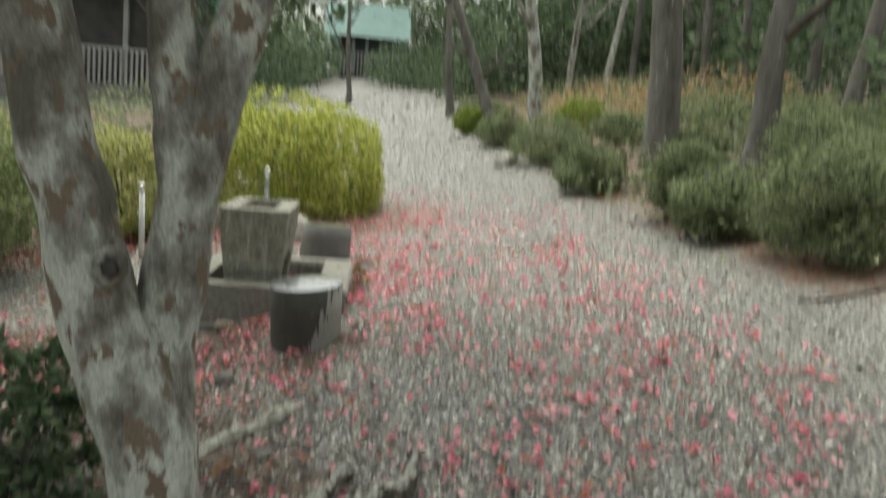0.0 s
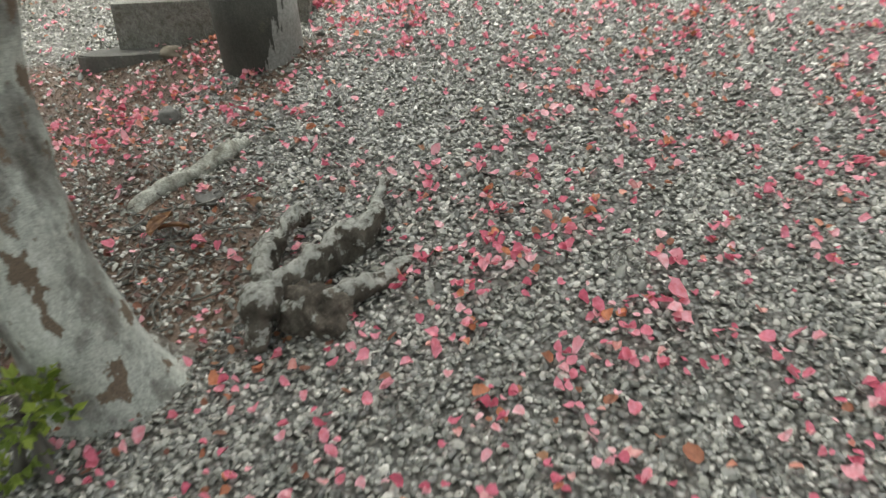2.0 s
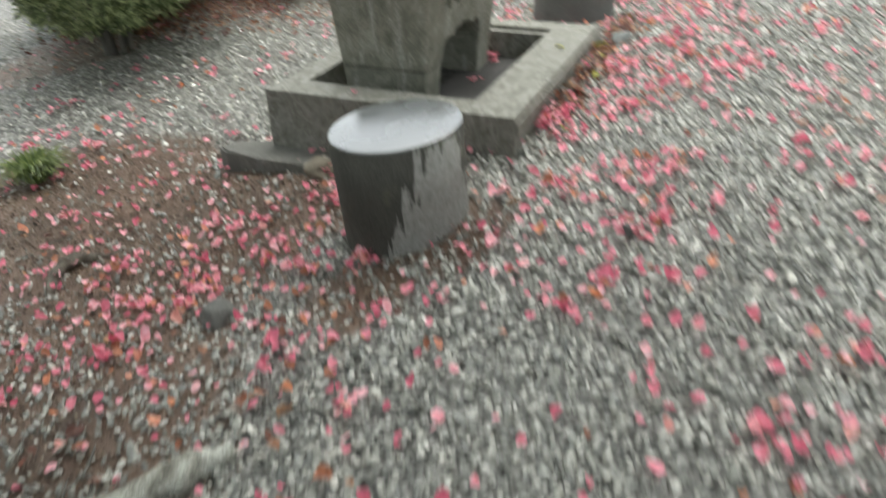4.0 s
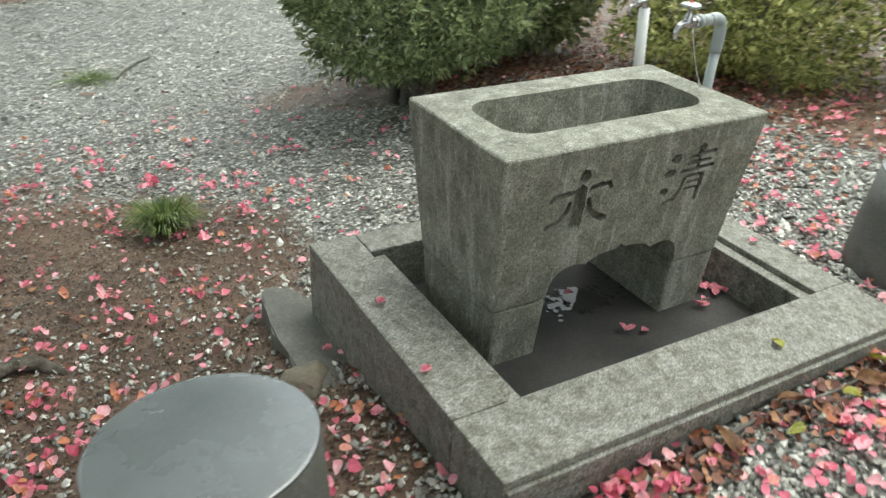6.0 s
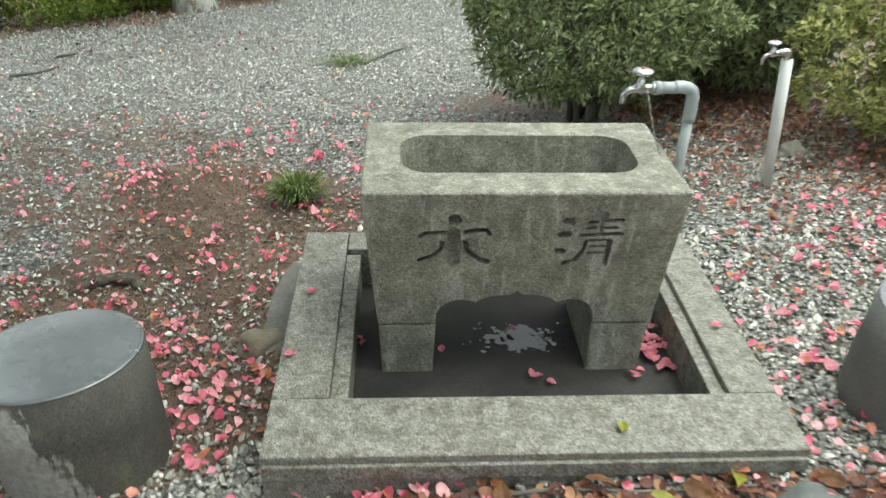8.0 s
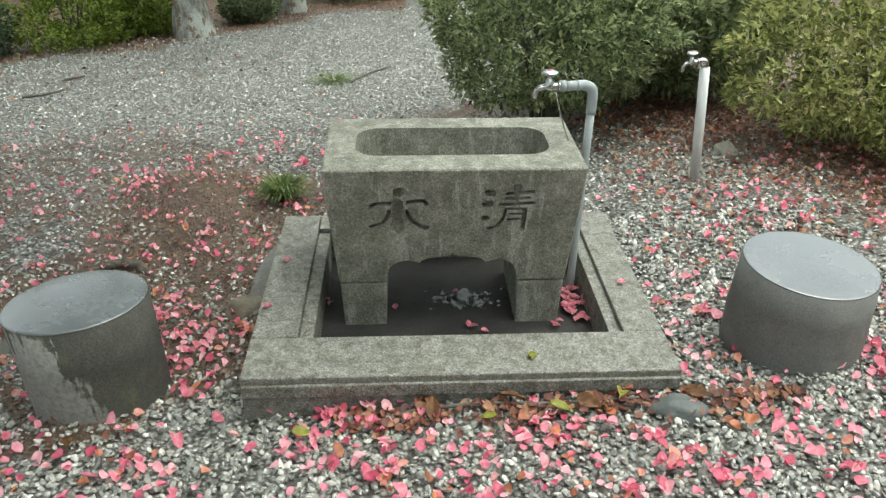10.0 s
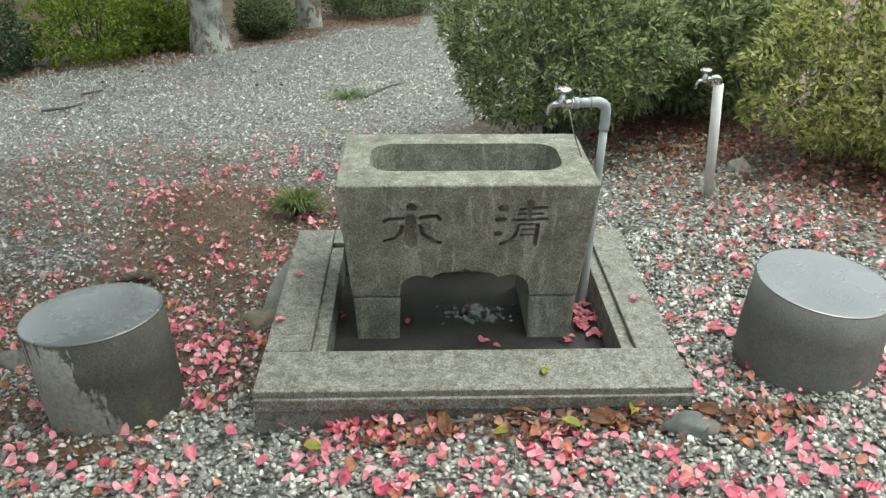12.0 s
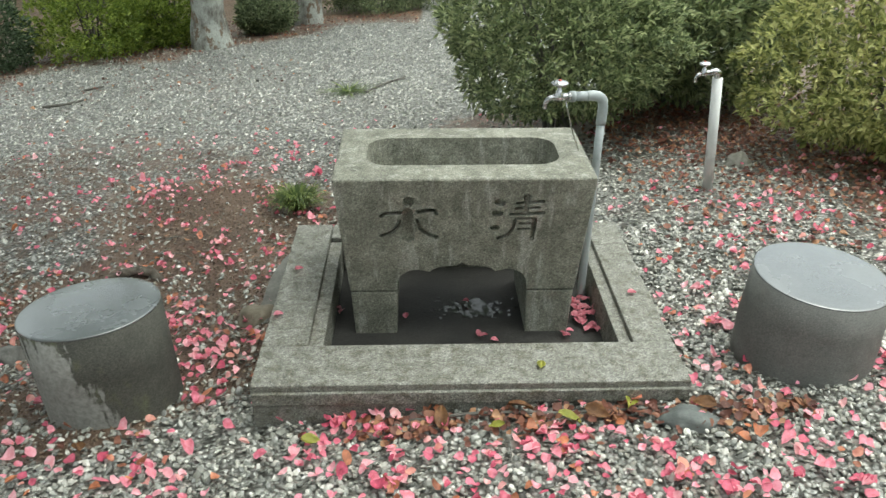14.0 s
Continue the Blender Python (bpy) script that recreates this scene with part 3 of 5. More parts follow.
def pebbles(name, lo, hi, per_m2, size, base, label, material=None, keep=lambda a, b: 1 - 0.8 * earth(a, b)):
    n = int((hi[0] - lo[0]) * (hi[1] - lo[1]) * per_m2)
    x, y = scatter(n, lo, hi, keep)
    n = len(x)
    s = size * np.exp(rng.normal(0, 0.25, n))
    bv, bf = base
    v = bv[None] * (1 + rng.uniform(-0.27, 0.27, (n, len(bv), 1)))
    v = v * (s[:, None] * np.stack([np.ones(n), rng.uniform(0.6, 0.95, n), rng.uniform(0.38, 0.68, n)], 1))[:, None, :]
    w = rng.uniform(0, 6.28, n)
    c, d = np.cos(w)[:, None], np.sin(w)[:, None]
    X, Y = v[..., 0] * c - v[..., 1] * d, v[..., 0] * d + v[..., 1] * c
    v = np.stack([X, Y, v[..., 2] + X * rng.normal(0, 0.38, (n, 1)) + Y * rng.normal(0, 0.38, (n, 1))], 2)
    v = v + np.stack([x, y, land(x, y) + s * rng.uniform(0.0, 0.45, n)], 1)[:, None, :]
    f = bf[None] + (np.arange(n) * len(bv))[:, None, None]
    tagged(new(name, arrays(name, v.reshape(-1, 3), f.reshape(-1, 3), material or PEBBLE)), label, "gravel", kind="stuff")


pebbles("gravel", (-4.2, -2.4), (2.5, 1.5), 3100, 0.0097, (ICO_V, ICO_F), "loose grey and white pebbles of the path")
pebbles("gravel", (-4.4, -3.3), (2.5, -2.4), 900, 0.012, (OCT_V, OCT_F), "loose grey pebbles along the path's edge")
pebbles("gravel", (2.5, -3.2), (7.0, 4.8), 800, 0.0125, (OCT_V, OCT_F), "loose grey pebbles further along the path")
pebbles("gravel", (7.0, -4.0), (14.0, 3.5), 300, 0.019, (OCT_V, OCT_F), "loose pale pebbles of the far path")
pebbles("gravel", (14.0, -5.0), (32.0, 4.0), 60, 0.034, (OCT_V, OCT_F), "coarse pale gravel where the path bends")
pebbles("gravel", (-5.0, 1.5), (2.5, 10.5), 950, 0.0118, (OCT_V, OCT_F), "loose pale pebbles of the yard behind")


pebbles("soil_crumbs", (1.9, 1.6), (4.6, 4.6), 2200, 0.0065, (OCT_V, OCT_F), "brown crumbs of soil under the shrubs", CRUMB, earth)
pebbles("soil_crumbs", (-3.2, -0.3), (0.3, 3.6), 5200, 0.0052, (OCT_V, OCT_F), "brown crumbs of soil and bark", CRUMB, earth)


def flakes(name, x, y, z, size, material, curl, label, category, tilt=0.35):
    """Rounded curled petals or leaves lying about: a fan of six rim points round a middle."""
    n = len(x)
    w = np.arange(8) / 8 * 6.283
    rim = np.stack([np.cos(w), np.sin(w) * 0.8, np.zeros(8)], 1)
    rim[0] *= 0.9
    rim[4] *= 0.82
    v = np.concatenate([np.zeros((1, 3)), rim])[None].repeat(n, 0)
    v[:, 1:] *= rng.uniform(0.85, 1.12, (n, 8, 1))
    v[:, 1:, 2] += rng.uniform(0.1, 1.2, (n, 1)) * curl * np.abs(np.sin(w + rng.uniform(0, 6.28, (n, 1)))) + rng.uniform(-0.08, 0.08, (n, 8))
    v *= (size * np.exp(rng.normal(0, 0.25, n)))[:, None, None]
    a = rng.uniform(0, 6.28, n)
    tx, ty = rng.normal(0, tilt, n), rng.normal(0, tilt, n)
    c, s = np.cos(a)[:, None], np.sin(a)[:, None]
    X, Y = v[..., 0] * c - v[..., 1] * s, v[..., 0] * s + v[..., 1] * c
    v = np.stack([X + x[:, None], Y + y[:, None], v[..., 2] + X * tx[:, None] + Y * ty[:, None] + z[:, None]], 2)
    f = np.array([(0, k + 1, (k + 1) % 8 + 1) for k in range(8)])
    f = f[None] + (np.arange(n) * 9)[:, None, None]
    return tagged(new(name, arrays(name, v.reshape(-1, 3), f.reshape(-1, 3), material, True)), label, category, kind="stuff")


def petal_density(x, y):
    def spot(cx, cy, rx, ry, k):
        return k * np.exp(-((x - cx) / rx) ** 2 - ((y - cy) / ry) ** 2)
    d = spot(0.7, -0.35, 1.3, 0.33, 1.0) + spot(-0.4, 0.6, 0.7, 0.8, 0.42) + spot(-1.2, 0.9, 0.7, 0.7, 0.5) + spot(2.3, 0.2, 1.6, 0.8, 0.5) + spot(-2.6, -0.9, 1.4, 0.9, 0.30) + spot(0.5, -1.5, 2.5, 0.9, 0.22) + spot(2.6, 1.6, 0.9, 0.9, 0.22) + spot(-0.6, 2.6, 1.1, 0.9, 0.32) + spot(4, -0.6, 2.2, 0.7, 0.35) + spot(-3.3, -0.3, 0.7, 0.55, 0.6) + spot(-3.2, -1.0, 0.5, 0.45, 0.4) + spot(-0.75, 0.75, 0.5, 0.5, 0.33) + spot(-1.5, -1.3, 1.2, 0.9, 0.14) + spot(1.2, -2.0, 2.6, 0.8, 0.2) + spot(-1.2, -2.1, 1.5, 0.7, 0.16)
    patch = np.sin(x * 4.1 + 2 * np.sin(y * 3.3)) + np.sin(y * 5.3 + 1.7 * np.sin(x * 2.9)) + np.sin(x * 9 + y * 7)
    return np.clip((d + 0.06) * np.clip(0.72 + 0.22 * patch, 0.2, 1.6), 0, 1) * (y > -3.0) * (y < 4.2)


px, py = scatter(30000, (-4.6, -3.0), (6.5, 4.2), petal_density)
cx, cy = scatter(4100, (-4.6, -2.8), (4.5, 3.6), petal_density)
many = rng.integers(2, 7, len(cx))
cx, cy = np.repeat(cx, many), np.repeat(cy, many)
cx, cy = cx + rng.normal(0, 0.021, len(cx)), cy + rng.normal(0, 0.021, len(cy))
ok = ~in_curb(cx, cy)
px, py = np.concatenate([px, cx[ok]]), np.concatenate([py, cy[ok]])
flakes("petals", px, py, land(px, py) + rng.uniform(0.012, 0.028, len(px)), 0.0148, PETAL, 1.05, "pink and coral petals fallen on the gravel", "petals")


def litter_density(x, y):
    e = earth(x, y)
    return np.clip(np.maximum(0.12 * e, 0) + 0.25 * (np.exp(-((x - 0.9) / 0.75) ** 2 - ((y + 0.1) / 0.13) ** 2)) + 0.4 * np.exp(-((x + 2.4) / 0.7) ** 2 - ((y - 0.35) / 0.5) ** 2) + 0.4 * np.exp(-((x - 2.2) / 0.5) ** 2 - ((y - 3.6) / 0.7) ** 2) + 0.9 * e * (y < -2.6) + 0.5 * e * (y > 6), 0, 1)


lx, ly = scatter(95000, (-5, -5.5), (12, 11), litter_density)
n2x, n2y = rng.uniform(1.7, 4.4, 13000), rng.uniform(0.9, 4.8, 13000)
ok = rng.random(13000) < np.clip(0.5 * np.exp(-((n2x - 3.0) / 0.75) ** 2 - ((n2y - 2.4) / 1.1) ** 2) + 0.6 * np.exp(-((n2x - 2.5) / 0.6) ** 2 - ((n2y - 3.5) / 0.8) ** 2) + 0.14, 0, 1)
lx, ly = np.concatenate([lx, n2x[ok]]), np.concatenate([ly, n2y[ok]])
n3x, n3y = rng.uniform(0.3, 1.75, 420), rng.normal(-0.085, 0.045, 420)
ok = (n3y < -0.03)
lx, ly = np.concatenate([lx, n3x[ok]]), np.concatenate([ly, n3y[ok]])
flakes("leaf_litter", lx, ly, land(lx, ly) + rng.uniform(0.008, 0.025, len(lx)), 0.0135, LITTER, 0.7, "wet red-brown dead leaves on the ground", "leaf litter")

# ---- the stone basin in its curb ----
BASIN = Matrix()


def make_curb():
    root = thing("stone_curb", BASIN, "low rectangular curb of four weathered granite slabs", "curb")
    part("curb_stone", block((0, 0, -0.17), (1.4, 0.217, 0.12), 0.006), CURB, root, "front slab with a worn edge")
    for x0, x1, lip in ((0, 0.155, (0.155, 0.205)), (1.265, 1.4, (1.222, 1.265))):
        part("curb_stone", block((x0, 0.2205, -0.17), (x1, 1.128, 0.118), 0.006), CURB, root)
        part("inner_lip", block((lip[0], 0.2205, -0.1), (lip[1], 1.0, 0.098), 0.005), CURB, root)
    part("curb_stone", block((0.158, 1.003, -0.2), (1.262, 1.127, 0.117), 0.006), CURB, root)
    part("edge_moulding", block((0.005, -0.012, 0.05), (1.395, 0.003, 0.096), 0.004), CURB, root)
    part("basin_floor", block((0.16, 0.2, -0.12), (1.26, 1.02, -0.035)), WETFLOOR, root, "wet dark silted floor")
    slab = bmesh.new()
    rim = []
    for k in range(26):
        a = 2 * math.pi * k / 26
        q = 1 + 0.16 * math.sin(3 * a + 2) + 0.07 * math.sin(7 * a) + 0.04 * math.sin(11 * a + 1)
        rim.append((-0.045 + 0.115 * q * math.cos(a), 1.02 + 0.29 * q * math.sin(a)))
    lower = [slab.verts.new((x, y, -0.3)) for x, y in rim]
    upper = [slab.verts.new((x, y, -0.14 + 0.006 * math.sin(9 * x + 5 * y))) for x, y in rim]
    for k in range(26):
        slab.faces.new((lower[k], lower[(k + 1) % 26], upper[(k + 1) % 26], upper[k]))
    slab.faces.new(upper)
    slab.faces.new(lower[::-1])
    bmesh.ops.bevel(slab, geom=[e for e in slab.edges if all(v in upper for v in e.verts)], offset=0.008, segments=2, affect="EDGES")
    pud = bmesh.new()
    drop = random.Random(8)
    blobs = [(0.75, 0.67, 0.09, 0.06, 90)]
    blobs += [(0.75 + drop.gauss(0, 0.075), 0.675 + drop.gauss(0, 0.042), *[drop.uniform(0.002, 0.011)] * 2, 9) for _ in range(110)]
    for i, (cx, cy, rx, ry, n) in enumerate(blobs):
        rim = []
        for k in range(n):
            a = 2 * math.pi * k / n
            q = 1 + 0.55 * noise.noise(Vector((1.6 * math.cos(a), 1.6 * math.sin(a), i))) + 0.4 * noise.noise(Vector((6 * math.cos(a), 6 * math.sin(a), i + 3)))
            rim.append(pud.verts.new((cx + rx * q * math.cos(a), cy + ry * q * math.sin(a), -0.0315 + 0.00004 * (i % 9))))
        pud.faces.new(rim)
    part("puddle", pud, WATER, root, "shallow puddle of still water with scattered drops")
    part("footing", slab, MORTAR, root, "rough cement footing under a corner")


def glyph_stroke(pts, w0, w1):
    """A brush stroke as a closed outline with rounded ends."""
    L, Rr = [], []
    n = len(pts)
    P = [Vector(p) for p in pts]
    for i in range(n):
        d = (P[min(i + 1, n - 1)] - P[max(i - 1, 0)]).normalized()
        s = Vector((-d.y, d.x)) * (w0 + (w1 - w0) * i / (n - 1)) * 0.64
        L.append(P[i] + s)
        Rr.append(P[i] - s)
    d0, d1 = (P[0] - P[1]).normalized() * w0 * 0.45, (P[-1] - P[-2]).normalized() * w1 * 0.45
    return [tuple(v) for v in L + [P[-1] + d1] + Rr[::-1] + [P[0] + d0]]


def make_basin():
    base = BASIN @ Matrix.Translation((0.69, 0.695, -0.035))
    root = thing("stone_water_basin", base, "grey granite water trough carved with two characters, on two feet", "water basin")
    o = Vector((0.69, 0.695, -0.035))

    def rel(bm):
        bmesh.ops.translate(bm, verts=bm.verts[:], vec=-o)
        return bm
    body = part("trough", rel(block((0.244, 0.443, 0.16), (1.142, 0.945, 0.627), 0.011, (0.037, 0.048), 3)), GRANITE, root)
    # hollow with rounded corners
    hollow = bmesh.new()
    rings = []
    for z, g in ((0.70, 0.012), (0.62, 0.0), (0.40, -0.02), (0.355, -0.05)):
        ring = []
        for cx, cy, a0 in ((0.955, 0.750, 0), (0.435, 0.750, 90), (0.435, 0.652, 180), (0.955, 0.652, 270)):
            for k in range(7):
                a = radians(a0 + 15 * k)
                ring.append(hollow.verts.new((cx + (0.083 + g) * math.cos(a), cy + (0.083 + g) * math.sin(a), z)))
        rings.append(ring)
    for a, b in zip(rings, rings[1:]):
        for k in range(28):
            hollow.faces.new((a[k], a[(k + 1) % 28], b[(k + 1) % 28], b[k]))
    hollow.faces.new(rings[0])
    hollow.faces.new(rings[-1][::-1])
    # ogee arch between the feet
    arch = [(0.454, 0.1), (0.452, 0.17), (0.457, 0.208), (0.472, 0.236), (0.498, 0.253), (0.53, 0.258), (0.556, 0.252), (0.571, 0.247), (0.582, 0.257), (0.608, 0.269), (0.642, 0.274), (0.668, 0.275), (0.681, 0.28), (0.6905, 0.293)]
    arch += [(1.381 - x, z) for x, z in arch[::-1]]
    f = 0.104

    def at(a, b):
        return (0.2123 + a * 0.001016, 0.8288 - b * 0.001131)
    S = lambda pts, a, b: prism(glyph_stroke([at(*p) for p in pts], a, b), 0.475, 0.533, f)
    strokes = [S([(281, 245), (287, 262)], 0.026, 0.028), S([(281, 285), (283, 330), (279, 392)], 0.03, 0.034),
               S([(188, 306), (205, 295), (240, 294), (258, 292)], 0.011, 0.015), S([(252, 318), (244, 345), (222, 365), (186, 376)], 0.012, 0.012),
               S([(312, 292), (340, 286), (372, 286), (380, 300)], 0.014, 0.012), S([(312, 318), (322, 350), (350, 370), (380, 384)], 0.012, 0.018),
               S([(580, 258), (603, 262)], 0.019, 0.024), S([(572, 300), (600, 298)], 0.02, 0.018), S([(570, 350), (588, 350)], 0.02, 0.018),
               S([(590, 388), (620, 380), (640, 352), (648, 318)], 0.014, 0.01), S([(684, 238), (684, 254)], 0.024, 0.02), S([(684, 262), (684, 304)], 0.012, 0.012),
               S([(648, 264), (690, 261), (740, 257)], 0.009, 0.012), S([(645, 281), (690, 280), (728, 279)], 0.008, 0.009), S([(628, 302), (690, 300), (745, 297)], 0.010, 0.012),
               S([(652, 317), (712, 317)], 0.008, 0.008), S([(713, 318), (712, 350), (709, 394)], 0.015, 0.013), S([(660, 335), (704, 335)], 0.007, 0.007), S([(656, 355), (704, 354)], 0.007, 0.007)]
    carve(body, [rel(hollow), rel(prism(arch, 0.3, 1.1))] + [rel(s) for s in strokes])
    for p in body.data.polygons:
        p.use_smooth = False
    if not body.data.materials:
        body.data.materials.append(GRANITE)
    for x0, x1 in ((0.283, 0.455), (0.927, 1.103)):
        part("foot", rel(block((x0, 0.493, -0.06), (x1, 0.895, 0.157), 0.007, (0.008, 0.018))), GRANITE, root, "squared granite foot stone")


make_curb()
make_basin()


def make_tap(m, root, name="tap"):
    """A bib tap: barrel, bent spout, stem and a dished handle. It points along -x from the pipe's end."""
    bm = tube([(0, 0, 0), (-0.03, 0, 0), (-0.075, 0, 0)], [0.012, 0.015, 0.014], 14)
    p, q = smooth_line([(-0.07, 0, 0), (-0.095, 0, -0.004), (-0.108, 0, -0.022), (-0.11, 0, -0.045)], [0.012, 0.0105, 0.0095, 0.009], 4)
    tube(p, q, 12, bm=bm)
    lathe([(0.017, -0.012), (0.019, -0.004), (0.019, 0.006), (0.014, 0.016), (0.011, 0.03), (0.007, 0.034), (0.007, 0.05)], 16, bm, pose(-0.055, 0, 0))
    lathe([(0.019, -0.006), (0.019, 0.006)], 6, bm, pose(-0.012, 0, 0, 0, 90, 0))
    t = part(name, bm, CHROME, root, "chrome bib tap with a bent spout", True, m)
    part("handle", lathe([(0.006, 0.047), (0.031, 0.05), (0.035, 0.054), (0.035, 0.058), (0.028, 0.063), (0.011, 0.067)], 20, None, pose(-0.055, 0, 0)), CHROME, t, "round dished metal handle", True)
    part("handle_cap", lathe([(0.0085, 0.0655), (0.0075, 0.069), (0.004, 0.0705)], 14, None, pose(-0.055, 0, 0)), REDCAP, t, "small red cap", True)


def make_standpipe():
    root = thing("water_pipe", BASIN @ Matrix.Translation((1.187, 0.735, -0.055)), "grey plastic water pipe bent over the trough with a chrome tap", "water pipe")
    p, q = smooth_line([(0, 0, -0.03), (0.004, 0, 0.3), (0.012, 0, 0.78)], [0.0155] * 3, 3)
    part("riser", tube(p, q, 18), PVC, root, "", True)
    e, r = smooth_line([(0.012, 0, 0.77), (0.013, 0, 0.83), (0.006, 0, 0.862), (-0.02, -0.003, 0.875), (-0.05, -0.006, 0.875)], [0.0185] * 5, 4)
    part("elbow", tube(e, r, 18), PVC, root, "", True)
    part("arm", tube([(-0.045, -0.006, 0.875), (-0.1, -0.013, 0.876)], [0.017, 0.017], 18), PVC, root, "", True)
    part("collar", tube([(-0.093, -0.0125, 0.876), (-0.11, -0.0145, 0.876)], [0.02, 0.02], 18), PVC, root, "", True)
    make_tap(pose(-0.103, -0.014, 0.876, 0, 0, 8) @ Matrix.Scale(0.9, 4), root)
    c, r = smooth_line([(-0.125, -0.018, 0.858), (-0.095, -0.03, 0.75), (-0.062, -0.045, 0.655), (-0.03, -0.03, 0.5), (-0.018, -0.005, 0.2), (-0.022, 0, 0.12)], [0.0028] * 6, 4)
    part("chain", tube(c, r, 5), CHROME, root, "thin hanging chain", True)


def make_whitepipe():
    x, y = 2.13, 1.985
    root = thing("water_pipe", pose(x, y, -0.115, 0, -4, 0), "white plastic standpipe with a small chrome tap, standing in gravel", "water pipe")
    part("riser", tube([(0, 0, -0.05), (0.0, 0, 0.3), (-0.004, 0, 0.63)], [0.0265] * 3, 18), WHITEPVC, root, "", True)
    e, r = smooth_line([(-0.004, 0, 0.63), (-0.004, 0, 0.652), (-0.02, -0.004, 0.666), (-0.04, -0.008, 0.666)], [0.019, 0.02, 0.018, 0.014], 3)
    part("elbow", tube(e, r, 14), CHROME, root, "", True)
    make_tap(pose(-0.035, -0.008, 0.666, 0, 0, 14) @ Matrix.Scale(0.9, 4), root)


make_standpipe()
make_whitepipe()


def make_stool(x, y, z, r0, r1, h, tilt, material, label, lean=(0.0, 0.0)):
    """A cast drum: a side that leans against its tilted seat."""
    root = thing("concrete_stool", pose(x, y, z, tilt[0], tilt[1], 0), label, "stool", "stools beside the basin")
    side = lathe([(r0, -0.14), (r0, 0.0), (r0 * 1.003, h * 0.3), ((r0 + r1) / 2, h * 0.6), (r1, h * 0.985)], 64)
    for v in side.verts:
        v.co.x += lean[0] * (1 - v.co.z / h)
        v.co.y += lean[1] * (1 - v.co.z / h)
    part("body", side, material, root, "weathered concrete side", True)
    part("seat", lathe([(r1, h * 0.985), (r1 - 0.001, h * 0.993), (r1 - 0.004, h * 0.998), (r1 - 0.010, h), (r1 * 0.5, h + 0.002), (0.01, h + 0.003)], 64), STOOL_TOP, root, "smooth damp grey top", True)

make_stool(-0.524, 0.191, -0.184, 0.219, 0.224, 0.463, (-5.3, -2.8), CONCRETE, "dark cylindrical concrete stool with a pale patch, leaning", (0.008, 0.026))
make_stool(1.858, 0.25, 0.05, 0.23, 0.218, 0.315, (1.6, 2.2), CONCRETE2, "pale grey cylindrical concrete stool with a wet top", (0.017, 0.011))

# ---- stones and roots ----
for x, y, s, seed, m, label in ((1.36, -0.13, (0.085, 0.05, 0.035), 2, ROCK, "smooth dark green-grey stone"), (-1.11, 0.615, (0.065, 0.055, 0.045), 5, GREYROCK, "grey rounded field stone in the gravel"), (-2.036, 0.275, (0.07, 0.055, 0.013), 7, GREYROCK, "flat grey stone among roots"), (-0.15, 0.80, (0.085, 0.065, 0.045), 9, BROWNROCK, "brown stone beside the curb"), (-0.55, -0.55, (0.032, 0.028, 0.022), 4, ROCK, "small dark stone on the gravel"), (2.5, 2.5, (0.1, 0.07, 0.05), 11, PALEROCK, "grey stone near the pipe"), (2.95, 0.66, (0.25, 0.24, 0.2), 13, PALEROCK, "large pale boulder before the hedge")):
    solo("stone", lump(s, seed, 0.35), m, pose(x, y, gz(x, y) + s[2] * 0.35, 0, 0, seed * 7 - 20), label, "stone", smooth=True)


def make_root(name, pts, radii, label, seed, extra=(), material=None):
    """A surface root: a main limb and its forks, each following the ground."""
    x, y = pts[0][:2]
    base = Vector((x, y, gz(x, y)))
    root = thing(name, Matrix.Translation(base), label, "root")
    for k, (line, rad) in enumerate(((pts, radii), *extra)):
        p, q = smooth_line([Vector((a, b, gz(a, b) + c - 0.012)) - base for a, b, c in line], rad, 8)
        q = [r * (1 + 0.38 * noise.noise(v * 11 + Vector((seed, 0, k)))) for v, r in zip(p, q)]
        part("fork" if k else "main_limb", tube(p, q, 18, 0.42, seed + 3 * k), material or ROOTS, root, "", True)


